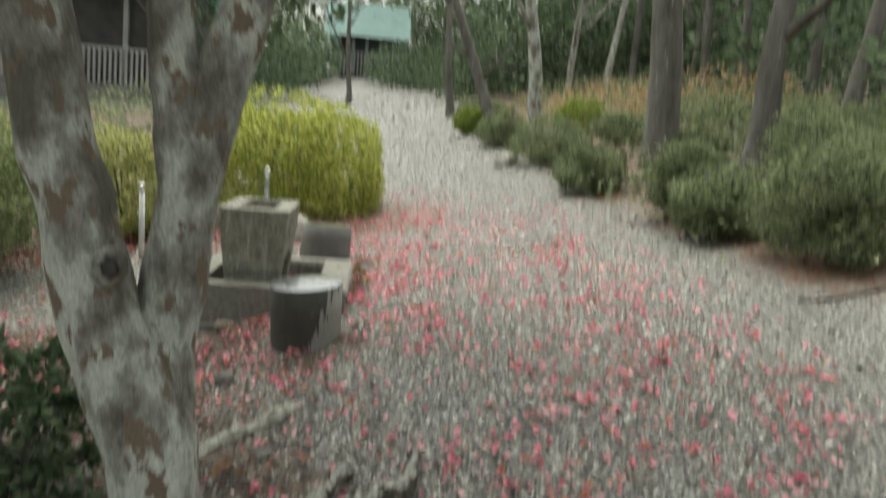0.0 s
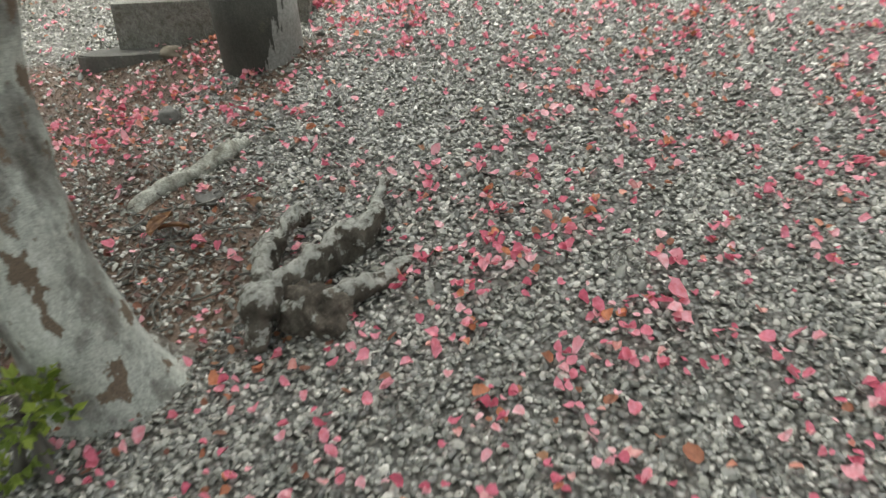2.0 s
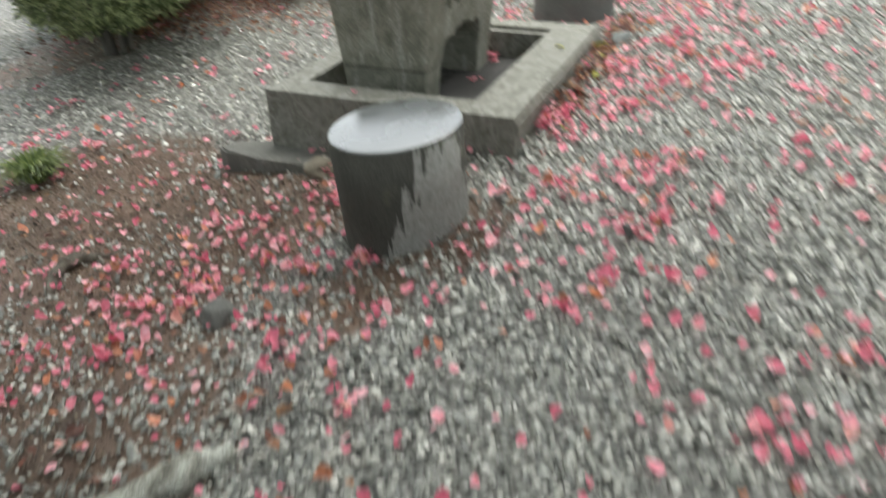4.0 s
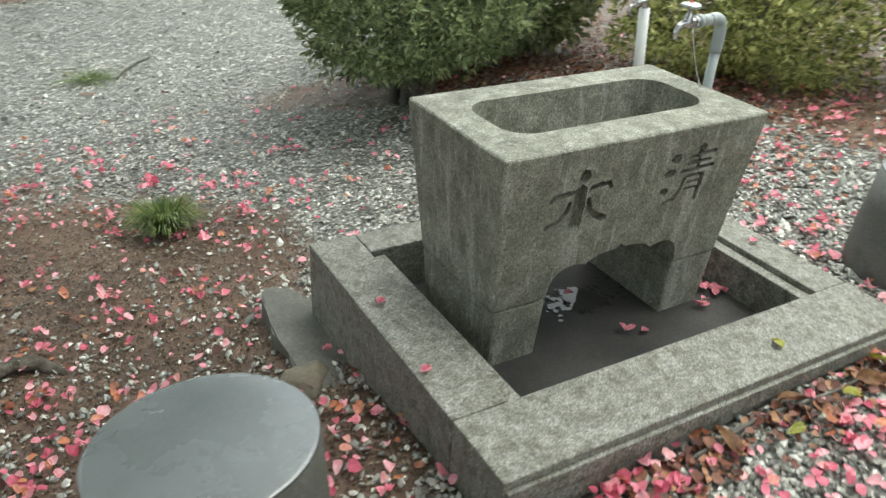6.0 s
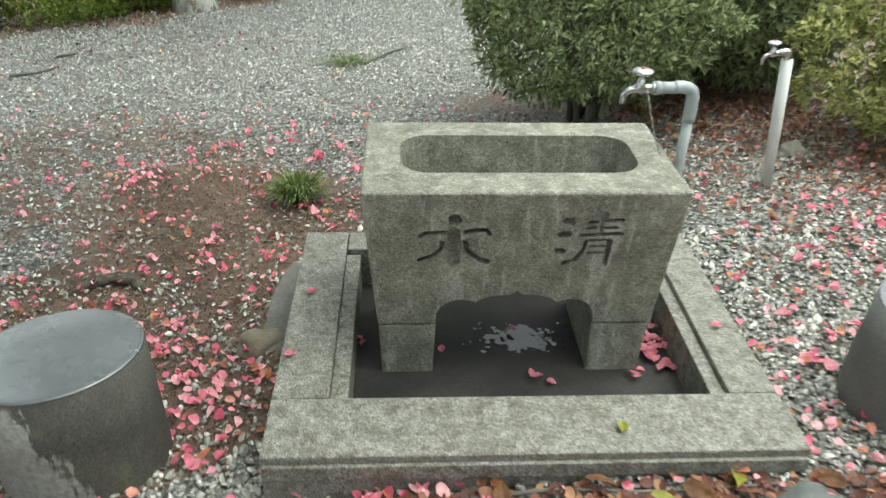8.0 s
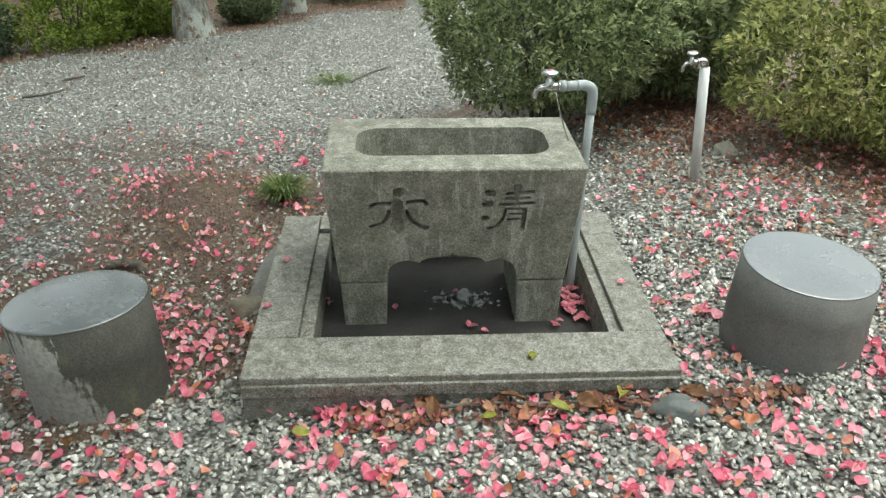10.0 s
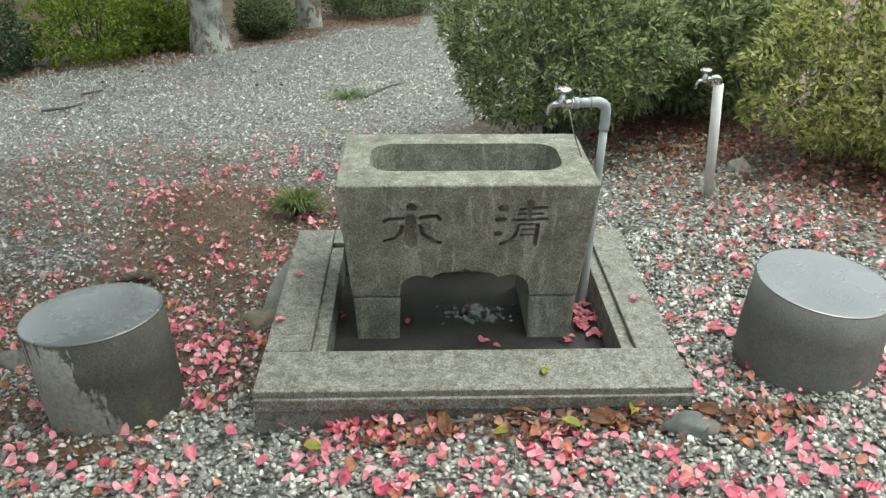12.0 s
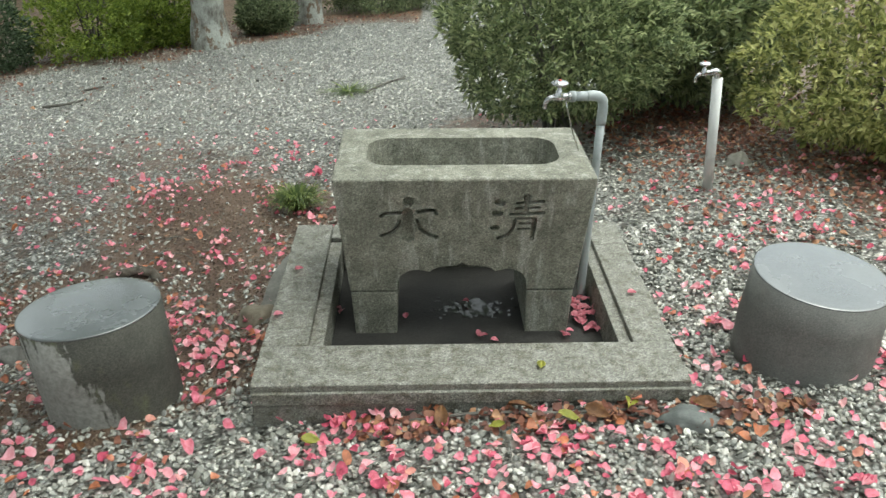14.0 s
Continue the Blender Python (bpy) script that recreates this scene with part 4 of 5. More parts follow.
def make_knuckle_root():
    """A root standing up from the gravel like a fin: rough dark flanks, paler on its upper side, a prong, a tail and
    low arms.
    """
    base = Vector((-2.75, -0.12, gz(-2.75, -0.12)))
    root = thing("tree_root", Matrix.Translation(base), "gnarled forked surface root with a pale crest", "root")

    def limb(name, line, rad, seed, tall=1.0, rough=0.5, label=""):
        p, q = smooth_line([Vector(v) - base for v in line], rad, 10)
        q = [r * (1 + 0.34 * noise.noise(v * 17 + Vector((seed, 0, 1)))) for v, r in zip(p, q)]
        n = 26
        bm = tube(p, q, n, rough, seed)
        for i, v in enumerate(bm.verts):
            c = p[min(i // n, len(p) - 1)]
            drop = v.co.z - c.z
            v.co.z = c.z + drop * (tall if drop < 0 else 1.0)
            for scale, amp in ((9, 0.016), (24, 0.010), (60, 0.005)):
                w = v.co * scale + Vector((seed, 0, 0))
                v.co += Vector((noise.noise(w), noise.noise(w + Vector((5, 0, 0))), noise.noise(w + Vector((0, 5, 0))))) * amp
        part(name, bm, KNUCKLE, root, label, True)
    limb("main_limb", [(-2.90, 0.0, -0.30), (-2.895, -0.002, -0.21), (-2.865, -0.018, -0.155), (-2.81, -0.075, -0.155), (-2.74, -0.144, -0.145), (-2.67, -0.2, -0.13), (-2.61, -0.245, -0.12), (-2.555, -0.33, -0.098), (-2.50, -0.362, -0.09)], [0.05, 0.048, 0.042, 0.034, 0.032, 0.03, 0.033, 0.03, 0.022], 8, 3.2, 0.6, "dark flank with a pale crest")
    limb("tail", [(-2.53, -0.345, -0.10), (-2.46, -0.36, -0.09), (-2.40, -0.368, -0.098), (-2.31, -0.378, -0.075), (-2.2, -0.37, -0.13)], [0.026, 0.02, 0.017, 0.018, 0.01], 15, 1.6)
    limb("prong", [(-2.80, -0.03, -0.26), (-2.66, 0.0, -0.19), (-2.57, -0.008, -0.165), (-2.50, -0.03, -0.16), (-2.43, -0.066, -0.135), (-2.385, -0.115, -0.135), (-2.36, -0.14, -0.17)], [0.03, 0.036, 0.032, 0.02, 0.028, 0.026, 0.016], 21, 2.0, 0.6)
    limb("arm", [(-2.88, -0.09, -0.22), (-2.86, -0.19, -0.185), (-2.845, -0.26, -0.175), (-2.79, -0.34, -0.175), (-2.71, -0.42, -0.18), (-2.64, -0.47, -0.2)], [0.04, 0.03, 0.024, 0.02, 0.022, 0.01], 31, 1.8, 0.6)
    burl = lump((0.085, 0.14, 0.10), 6, 0.45, 4)
    for v in burl.verts:
        v.co += v.co.normalized() * (0.018 * noise.noise(v.co * 28) + 0.008 * noise.noise(v.co * 70))
    part("burl", burl, DARKROOT, root, "dark wood below the crest", True, Matrix.Translation(Vector((-2.82, -0.15, -0.255)) - base) @ pose(0, 0, 0, 0, 0, -40))


make_root("tree_root", [(-2.03, 0.585, -0.03), (-1.97, 0.535, 0.01), (-1.89, 0.43, 0.025), (-1.81, 0.345, 0.03), (-1.71, 0.25, 0.035), (-1.625, 0.18, 0.02)], [0.028, 0.034, 0.034, 0.036, 0.037, 0.024], "pale lichen-covered root lying on gravel", 3, material=PALEROOT)
make_knuckle_root()
make_root("tree_root", [(-3.0, 0.6, 0.05), (-3.14, 0.72, 0.03), (-3.28, 0.9, 0.015), (-3.5, 1.1, -0.03)], [0.042, 0.034, 0.027, 0.018], "brown root running out from the trunk", 12, material=ROOTS)
make_root("tree_root", [(-2.93, 0.40, 0.06), (-2.9, 0.3, 0.02), (-2.86, 0.23, -0.01), (-2.8, 0.17, -0.05)], [0.085, 0.075, 0.05, 0.03], "buttress root at the foot of the trunk", 17, material=ROOTS)
make_root("tree_root", [(-0.74, 1.44, 0.0), (-0.84, 1.52, 0.03), (-0.96, 1.5, 0.035), (-1.1, 1.4, 0.0)], [0.015, 0.026, 0.024, 0.012], "thin dark root in bare earth", 14, material=DARKROOT)

# ---- near forked tree ----
def make_near_tree():
    x, y = -2.97, 0.47
    root = thing("tree", pose(x, y, gz(x, y), -3.1, -5, 0), "forked tree with smooth grey bark, brown patches and lichen", "tree")
    p, q = smooth_line([(0.02, -0.09, -0.1), (0.0, -0.06, 0.0), (0.0, -0.03, 0.14), (0, 0.0, 0.38), (0, 0.01, 0.58), (-0.01, 0.065, 0.8), (-0.01, 0.14, 1.05), (0, 0.185, 1.38), (0, 0.235, 1.65), (0.02, 0.32, 2.7)], [0.24, 0.185, 0.155, 0.148, 0.14, 0.132, 0.12, 0.105, 0.104, 0.085], 6)
    part("trunk", tube(p, q, 30, 0.13, 2), NEARBARK, root, "", True)
    p, q = smooth_line([(0.02, 0.0, 0.5), (0.06, -0.02, 0.72), (0.08, -0.03, 0.92), (0.08, -0.07, 1.12), (0.09, -0.125, 1.4), (0.12, -0.2, 1.66), (0.16, -0.3, 1.95), (0.25, -0.5, 2.6)], [0.08, 0.098, 0.094, 0.095, 0.094, 0.086, 0.075, 0.06], 6)
    part("limb", tube(p, q, 24, 0.13, 6), NEARBARK, root, "second stem of the fork", True)
    p, q = smooth_line([(0.09, -0.11, 1.32), (0.09, -0.10, 1.55), (0.08, -0.09, 1.8), (0.1, -0.06, 2.6)], [0.068, 0.076, 0.07, 0.055], 5)
    part("limb", tube(p, q, 18, 0.13, 9), NEARBARK, root, "", True)
    part("knot", lump((0.022, 0.023, 0.034), 3, 0.3), DARKWOOD, root, "dark hollow knot", True, pose(-0.1, 0.065, 1.19))
    ring, rr = [], []
    for k in range(15):
        a = 2 * math.pi * k / 14
        ring.append((-0.094 + 0.004 * math.sin(2 * a) + 0.012 * -math.cos(a), 0.065 + 0.032 * math.cos(a), 1.19 + 0.046 * math.sin(a)))
        rr.append(0.017 + 0.004 * math.sin(3 * a))
    part("knot_collar", tube(ring, rr, 10, 0.3, 5), NEARBARK, root, "swollen bark collar round the knot", True)
    fork = random.Random(4)
    for k in range(9):
        a = 6.283 * k / 9 + fork.uniform(-0.2, 0.2)
        s = Vector((0.02, 0.32, 2.66)) if k % 2 else Vector((0.25, -0.55, 2.56))
        e = Vector((0.8 + 2.2 * math.cos(a), -0.15 + 2.2 * math.sin(a), fork.uniform(3.7, 4.6)))
        p, q = smooth_line([s, s * 0.6 + e * 0.4 + Vector((0, 0, 0.35)), e], [0.045, 0.03, 0.01], 5)
        part("limb", tube(p, q, 8, 0.15, k), NEARBARK, root, "", True)
    # Crown kept above the view, its spread and leaf count set to shade the path.
    n = 38000
    d = unit(rng.normal(0, 1, (n, 3)))
    k = lumpy(d, 77, 0.2) * np.cbrt(rng.uniform(0.15, 1, n))
    c = new("crown", leaves("crown", d * k[:, None] * np.array((3.3, 3.3, 1.4)) + np.array((0.8, -0.15, 4.2)), d + np.array((0, 0, -0.2)), 0.1, 0.05, DARK))
    c.parent = root
    low = rng.normal(0, 1, (150, 3)) * np.array((0.14, 0.1, 0.06))
    ends = np.array(((0.5, -0.28, 2.02), (0.47, -0.12, 2.02), (0.46, -0.42, 2.04)))[rng.integers(0, 3, 150)]
    c = tagged(new("hanging_spray", leaves("hanging_spray", ends + low, low + np.array((0, 0, -0.1)), 0.075, 0.034, DARK)), kind="stuff")
    c.parent = root
    p, q = smooth_line([(0.24, -0.5, 2.5), (0.4, -0.35, 2.3), (0.49, -0.27, 2.04)], [0.016, 0.01, 0.004], 4)
    part("twig", tube(p, q, 6), BARK2, root, "", True)


make_near_tree()


def tuft(x, y, n, h, spread, label, seed):
    """A clump of arching blades, each three lengths long."""
    r = np.random.default_rng(seed)
    a, t = r.uniform(0, 6.28, n), r.uniform(0.2, 1.0, n)
    L = h * r.uniform(0.6, 1.2, n)
    d = np.stack([np.cos(a), np.sin(a), np.zeros(n)], 1)
    s = np.stack([-np.sin(a), np.cos(a), np.zeros(n)], 1) * 0.004
    b = d * (0.03 * r.random(n))[:, None]
    rows = [(0, 0), (0.45, 0.6), (0.85, 0.85), (1.15, 0.75)]
    v = []
    for k, (o, u) in enumerate(rows):
        c = b + d * (o * t * spread)[:, None] + np.array((0, 0, 1)) * (u * L)[:, None]
        wd = (1, 0.9, 0.6, 0.1)[k]
        v += [c - s * wd, c + s * wd]
    v = np.stack(v, 1).reshape(-1, 3)
    i = np.arange(n)[:, None] * 8
    f = np.concatenate([i + np.array([[k, k + 1, k + 3, k + 2]]) for k in (0, 2, 4)], 0)
    ob = new("grass_tuft", arrays("grass_tuft", v, f, GRASS))
    ob.matrix_world = pose(x, y, gz(x, y) - 0.01)
    tagged(ob, label, "grass")


tuft(-0.22, 2.42, 560, 0.145, 0.18, "small round tuft of green grass in earth", 3)
tuft(-2.93, 1.0, 380, 0.22, 0.24, "clump of long green grass beside the trunk", 5)

# ---- shrubs ----
bush("shrub", 1.53, 3.45, (0.8, 0.78, 1.2), 26000, (0.052, 0.02), GREEN, "dense rounded green shrub with narrow leaves", seed=2, lumps=0.2, sink=0.17, stems=11)
bush("hedge", 4.78, 0.86, (0.85, 1.0, 1.22), 26000, (0.06, 0.032), HEDGE, "clipped square hedge of yellow-green leaves", "hedge", 1.2, 3, lumps=0.05, sink=0.0)
bush("shrub", 3.48, 2.52, (0.8, 0.8, 1.3), 19000, (0.052, 0.024), YELLOW, "loose yellow-green shrub beside the gravel", seed=4, sink=-0.08, lumps=0.2)
bush("shrub", 2.6, 4.25, (0.95, 0.85, 1.35), 17000, (0.08, 0.034), GREEN, "dull green shrub behind the pipes", seed=5)
bush("hedge", 6.7, 1.0, (0.8, 0.8, 1.38), 9000, (0.05, 0.024), HEDGE, "lower yellow-green hedge further back", "hedge", 0.6, 6)
bush("shrub", 6.0, 4.4, (1.3, 1.2, 1.25), 5000, (0.06, 0.025), YELLOW, "broad yellow-green shrub behind the hedge", seed=7)
bush("shrub", -2.45, 1.15, (0.38, 0.38, 0.64), 1700, (0.06, 0.044), DARK, "dark broad-leaved shrub behind the trunk", seed=8, stems=5)
bush("sprout", -3.26, 0.5, (0.13, 0.13, 0.25), 240, (0.036, 0.026), LIME, "yellow-green sprout at the foot of the trunk", "plant", seed=9, stems=3)
for k, (x, y, s, m, label) in enumerate([(0.72, -4.05, (0.60, 0.6, 1.12), DULL, "dull green shrub at the path's edge"), (2.22, -3.7, (0.56, 0.52, 0.84), DULL, "rounded grey-green shrub at the path's edge"), (3.45, -3.75, (0.42, 0.42, 0.95), DULL, "upright grey-green shrub at the edge"), (5.95, -3.35, (0.46, 0.45, 0.86), DULL, "low shrub beside the path"), (-1.0, -4.6, (0.65, 0.6, 1.05), DULL, "green shrub at the wood's edge"), (9.3, -3.45, (0.7, 0.62, 0.9), DULL, "green shrub before the trees"), (12.5, -3.05, (0.58, 0.55, 0.95), DULL, "small green shrub at the bend"), (15.4, -2.7, (0.42, 0.42, 0.85), LIME, "small yellow-green shrub at the far bend"), (18.5, -3.4, (0.8, 0.8, 0.9), DULL, "low dull shrub where the path turns"), (5.7, -6.25, (0.65, 0.62, 0.95), DULL, "rounded shrub inside the wood"), (6.4, -7.8, (0.7, 0.6, 0.85), DULL, "loose shrub inside the wood"), (6.85, -5.3, (0.52, 0.5, 0.7), DULL, "low shrub below a tree"), (3.6, -5.4, (0.6, 0.55, 1.0), DULL, "taller shrub inside the wood"), (1.9, -5.6, (0.8, 0.7, 1.2), DULL, "tall loose shrub inside the wood"), (10.4, -5.2, (0.7, 0.6, 0.8), DULL, "shrub between trunks of the wood"), (13.2, -5.0, (0.6, 0.6, 0.75), LIME, "small bright shrub among dry bracken"), (10.6, -7.4, (0.8, 0.7, 0.8), DULL, "dull shrub before dry bracken"),
                                       (-3.75, 8.5, (0.75, 0.6, 1.25), LIME, "bright green shrub by the yard"), (-2.95, 9.0, (0.6, 0.5, 1.0), LIME, "small bright shrub by a tree"), (-5.0, 7.8, (0.7, 0.7, 1.2), DARK, "dark shrub at the yard's corner"), (-1.75, 9.6, (0.35, 0.35, 0.7), DULL, "thin shrub between trees"), (-0.2, 11.6, (1.0, 0.7, 0.7), DULL, "low green growth behind the yard"), (10.5, 6.5, (1.6, 1.3, 1.6), DULL, "rounded dark green shrub far back")]):
    bush("shrub", x, y, (s[0], s[1], s[2] * 0.94), 8600, (0.062, 0.027), m, label, seed=20 + k, group="shrubs along the edges", lumps=0.3, sink=-0.16)

# ---- trees ----
def add_shade_crown(root, centre, size, count, seed):
    """Unseen evergreen leaves round the limbs of a tree, added to shade the ground."""
    d = unit(rng.normal(0, 1, (count, 3)))
    k = lumpy(d, seed, 0.25) * np.cbrt(rng.uniform(0.2, 1, count))
    crown = new("crown", leaves("crown", d * k[:, None] * np.array(size) + np.array(centre), d, 0.13, 0.06, DARK))
    crown.parent = root


# Both crowns hang out of view and are there to darken the yard.
add_shade_crown(tree("tree", -2.24, 8.62, 8, 0.2, (0.01, 0.0), 3, "pale grey tree trunk at the yard's edge", material=BARK), (-0.6, -0.4, 5.6), (3.2, 2.8, 1.7), 9000, 41)
add_shade_crown(tree("tree", -1.17, 10.35, 8, 0.18, (0.08, 0.0), 4, "leaning pale tree trunk behind the yard", material=BARK), (0.5, 0, 5.8), (2.8, 2.6, 1.7), 8000, 43)
for k, (x, y, h, r, ln, m) in enumerate([(7.36, -4.9, 10, 0.27, (-0.02, 0.10), BARK2), (13.7, -4.05, 9, 0.17, (-0.02, 0.14), BARK), (15.0, -3.3, 7, 0.15, (0, 0.42), BARK2), (5.2, -5.45, 9, 0.185, (0, -0.07), BARK2), (8.43, -8.75, 10, 0.16, (0, -0.13), BARK2), (23, -7, 11, 0.12, (0, -0.06), BARK), (21.4, -7.9, 11, 0.12, (0, -0.12), BARK), (14.75, -8.1, 9, 0.12, (0, 0.26), BARK2), (17, -9.5, 9, 0.13, (0, 0.06), BARK2), (11.5, -9.6, 10, 0.14, (0, -0.04), BARK2), (4.2, -8.2, 9, 0.14, (0, -0.1), BARK2)]):
    tree("tree", x, y, h, r, ln, 30 + k, "bare tree of the wood with grey-brown bark", sides=12, material=m)
for k, (x, y, h, r, ln) in enumerate([(19, 4.4, 9, 0.12, (0, 0.01)), (23, 7.4, 9, 0.13, (0, -0.03)), (27, 1.0, 9, 0.1, (0, 0.05)), (21, -2.6, 9, 0.12, (0, 0.1)), (25, 4.8, 8, 0.09, (0.0, 0.06))]):
    tree("tree", x, y, h, r, ln, 60 + k, "bare tree standing before the halls", 12, sides=10)
wr = random.Random(5)
for k in range(46):
    x, y = wr.uniform(9, 46), wr.uniform(-34, -9)
    if k % 3 == 0:
        x, y = wr.uniform(-14, 5), wr.uniform(12.5, 26)
    tree("tree", x, y, wr.uniform(8, 13), wr.uniform(0.07, 0.16), (wr.uniform(-0.07, 0.07), wr.uniform(-0.07, 0.07)), 100 + k, "thin bare tree deep in the wood", 5, sides=7)


def thicket(name, n, lo, hi, zmax, size, material, label):
    """Far undergrowth and crowns, as many large leaves in uneven heaps."""
    c = np.stack([rng.uniform(lo[0], hi[0], n // 60), rng.uniform(lo[1], hi[1], n // 60)], 1)
    i = rng.integers(0, len(c), n)
    top = rng.uniform(0.25, 1.0, len(c))[i] * zmax
    d = unit(rng.normal(0, 1, (n, 3)))
    x, y = c[i, 0] + d[:, 0] * 1.6, c[i, 1] + d[:, 1] * 1.6
    z = land(np.clip(x, -60, 60), np.clip(y, -40, 60)) + np.maximum(0.05, top * (0.55 + 0.45 * d[:, 2]))
    ob = new(name, leaves(name, np.stack([x, y, z], 1), d + np.array((0, 0, 0.4)), size, size * 0.5, material))
    tagged(ob, label, "undergrowth", kind="stuff")


thicket("undergrowth", 26000, (22, -36), (50, -10), 9.0, 0.4, DARK, "dark evergreen growth deep in the wood")
thicket("undergrowth", 16000, (4, -24), (24, -10), 5.5, 0.3, DARK, "dark evergreen undergrowth between the trees")
thicket("undergrowth", 16000, (-16, 13), (8, 26), 6.0, 0.3, DULL, "green growth behind the yard")
thicket("undergrowth", 9000, (-26, -14), (-8, 20), 7.0, 0.35, DARK, "dark growth behind the walker")
thicket("undergrowth", 9000, (-8, -22), (4, -7.5), 5.0, 0.3, DARK, "dark growth beside the path")
thicket("undergrowth", 16000, (24, -16), (36, -4.5), 7.0, 0.35, DARK, "dark bushes beyond the bend of the path")
thicket("undergrowth", 14000, (54, -20), (70, 40), 13.0, 0.5, DULL, "tall wood behind the halls")
thicket("undergrowth", 9000, (5, -10), (23, -5.4), 0.75, 0.13, DULL, "low green undergrowth beneath the trees")
thicket("undergrowth", 3000, (12, 4.5), (26, 11), 1.2, 0.16, DULL, "low green growth before the halls")
thicket("undergrowth", 5000, (29, 4), (36, 8), 5.0, 0.25, DARK, "dark shrubs between the halls")
thicket("undergrowth", 4000, (50, -9), (57, -2), 8.0, 0.3, DARK, "dark growth beside the far hall")
thicket("undergrowth", 5000, (1.0, -6.8), (13.0, -4.3), 0.6, 0.085, DULL, "low green growth between the shrubs")
thicket("undergrowth", 7000, (34, -5), (45, -0.8), 2.4, 0.22, DARK, "dark low growth beyond the end of the path")
thicket("undergrowth", 9000, (50, -8), (60, 8), 11.0, 0.35, DARK, "tall dark growth behind the far hall")
thicket("dry_brush", 900, (13.6, -6.6), (16.0, -5.0), 1.1, 0.15, DRY, "dry orange-brown bracken among trunks")
thicket("dry_brush", 900, (12.0, -8.6), (13.6, -7.2), 1.2, 0.15, DRY, "dry orange-brown bracken among trunks")
thicket("undergrowth", 6000, (26, -7), (40, -3.6), 1.8, 0.2, DARK, "dark low growth on the bank beyond the bend")
thicket("undergrowth", 5000, (40, 3.6), (47, 7), 3.5, 0.25, DARK, "dark shrubs beside the far hall")


# ---- shrine hall far ahead ----
def make_hall(x, y, width, z_eave, depth, label, raised=0.0):
    z = gz(min(x, 60), y) + raised
    root = thing("wooden_hall", pose(x, y, z), label, "building")
    part("wall", block((0.6, -width / 2, 0), (depth, width / 2, z_eave + 0.2)), DARKWOOD, root)
    if raised:
        part("platform", block((-0.6, -width / 2 - 0.5, -raised - 0.3), (depth + 0.5, width / 2 + 0.5, -0.004), 0.03), MORTAR, root, "low stone platform")
    bm = bmesh.new()
    a = [bm.verts.new(v) for v in ((-0.9, -width / 2 - 1, z_eave), (-0.9, width / 2 + 1, z_eave), (depth / 2, width / 2 + 1, z_eave + 2.6), (depth / 2, -width / 2 - 1, z_eave + 2.6), (depth + 0.9, width / 2 + 1, z_eave), (depth + 0.9, -width / 2 - 1, z_eave))]
    bm.faces.new((a[0], a[1], a[2], a[3]))
    bm.faces.new((a[3], a[2], a[4], a[5]))
    bmesh.ops.solidify(bm, geom=bm.faces[:], thickness=0.25)
    part("roof", bm, COPPER, root, "green copper roof")
    for k in range(5):
        yy = -width / 2 + width * k / 4
        part("post", block((0.2, yy - 0.1, 0), (0.4, yy + 0.1, z_eave)), PALEWOOD, root)
    part("rail", block((-0.3, -width / 2, 1.45), (-0.22, width / 2, 1.55)), PALEWOOD, root)
    for k in range(int(width / 0.22)):
        yy = -width / 2 + 0.11 + 0.22 * k
        part("slat", block((-0.3, yy - 0.05, 0), (-0.24, yy + 0.05, 1.44)), PALEWOOD, root)


make_hall(30, 13.5, 11, 4.0, 6, "dark timber hall with a green copper roof and slatted fence", 0.8)
make_hall(48, 0.75, 3.6, 2.5, 5, "distant timber hall with a green copper roof")
make_root("fallen_log", [(9.2, -2.45, 0.05), (9.5, -2.7, 0.12), (9.9, -2.85, 0.1), (10.4, -2.95, 0.03)], [0.09, 0.11, 0.1, 0.07], "pale fallen log at the path's edge", 21, material=PALEROOT)

def make_lantern(x, y, h, label):
    """A stone lantern: base, shaft, fire box with an opening on each face, roof and finial."""
    root = thing("stone_lantern", pose(x, y, gz(x, y) - 0.02), label, "lantern", "stone lanterns by the halls")
    part("base", block((-0.28 * h / 1.8, -0.28 * h / 1.8, 0), (0.28 * h / 1.8, 0.28 * h / 1.8, 0.14 * h), 0.03), MORTAR, root)
    part("shaft", lathe([(0.1, 0.13 * h), (0.085, 0.3 * h), (0.085, 0.5 * h), (0.11, 0.56 * h), (0.2, 0.585 * h), (0.2, 0.62 * h), (0.01, 0.62 * h)], 16), MORTAR, root)
    for sx, sy in ((-1, -1), (-1, 1), (1, -1), (1, 1)):
        part("fire_box_post", block((0.1 * sx - 0.035, 0.1 * sy - 0.035, 0.62 * h), (0.1 * sx + 0.035, 0.1 * sy + 0.035, 0.77 * h), 0.008), MORTAR, root)
    part("roof", lathe([(0.01, 0.765 * h), (0.3, 0.77 * h), (0.31, 0.8 * h), (0.16, 0.86 * h), (0.05, 0.9 * h)], 6), MORTAR, root)
    part("finial", lathe([(0.05, 0.89 * h), (0.075, 0.93 * h), (0.05, 0.97 * h), (0.005, h)], 12), MORTAR, root)


make_lantern(22.4, 5.1, 1.65, "grey stone lantern standing before the far hall")
make_lantern(41.5, -1.2, 1.7, "grey stone lantern beside the far path")

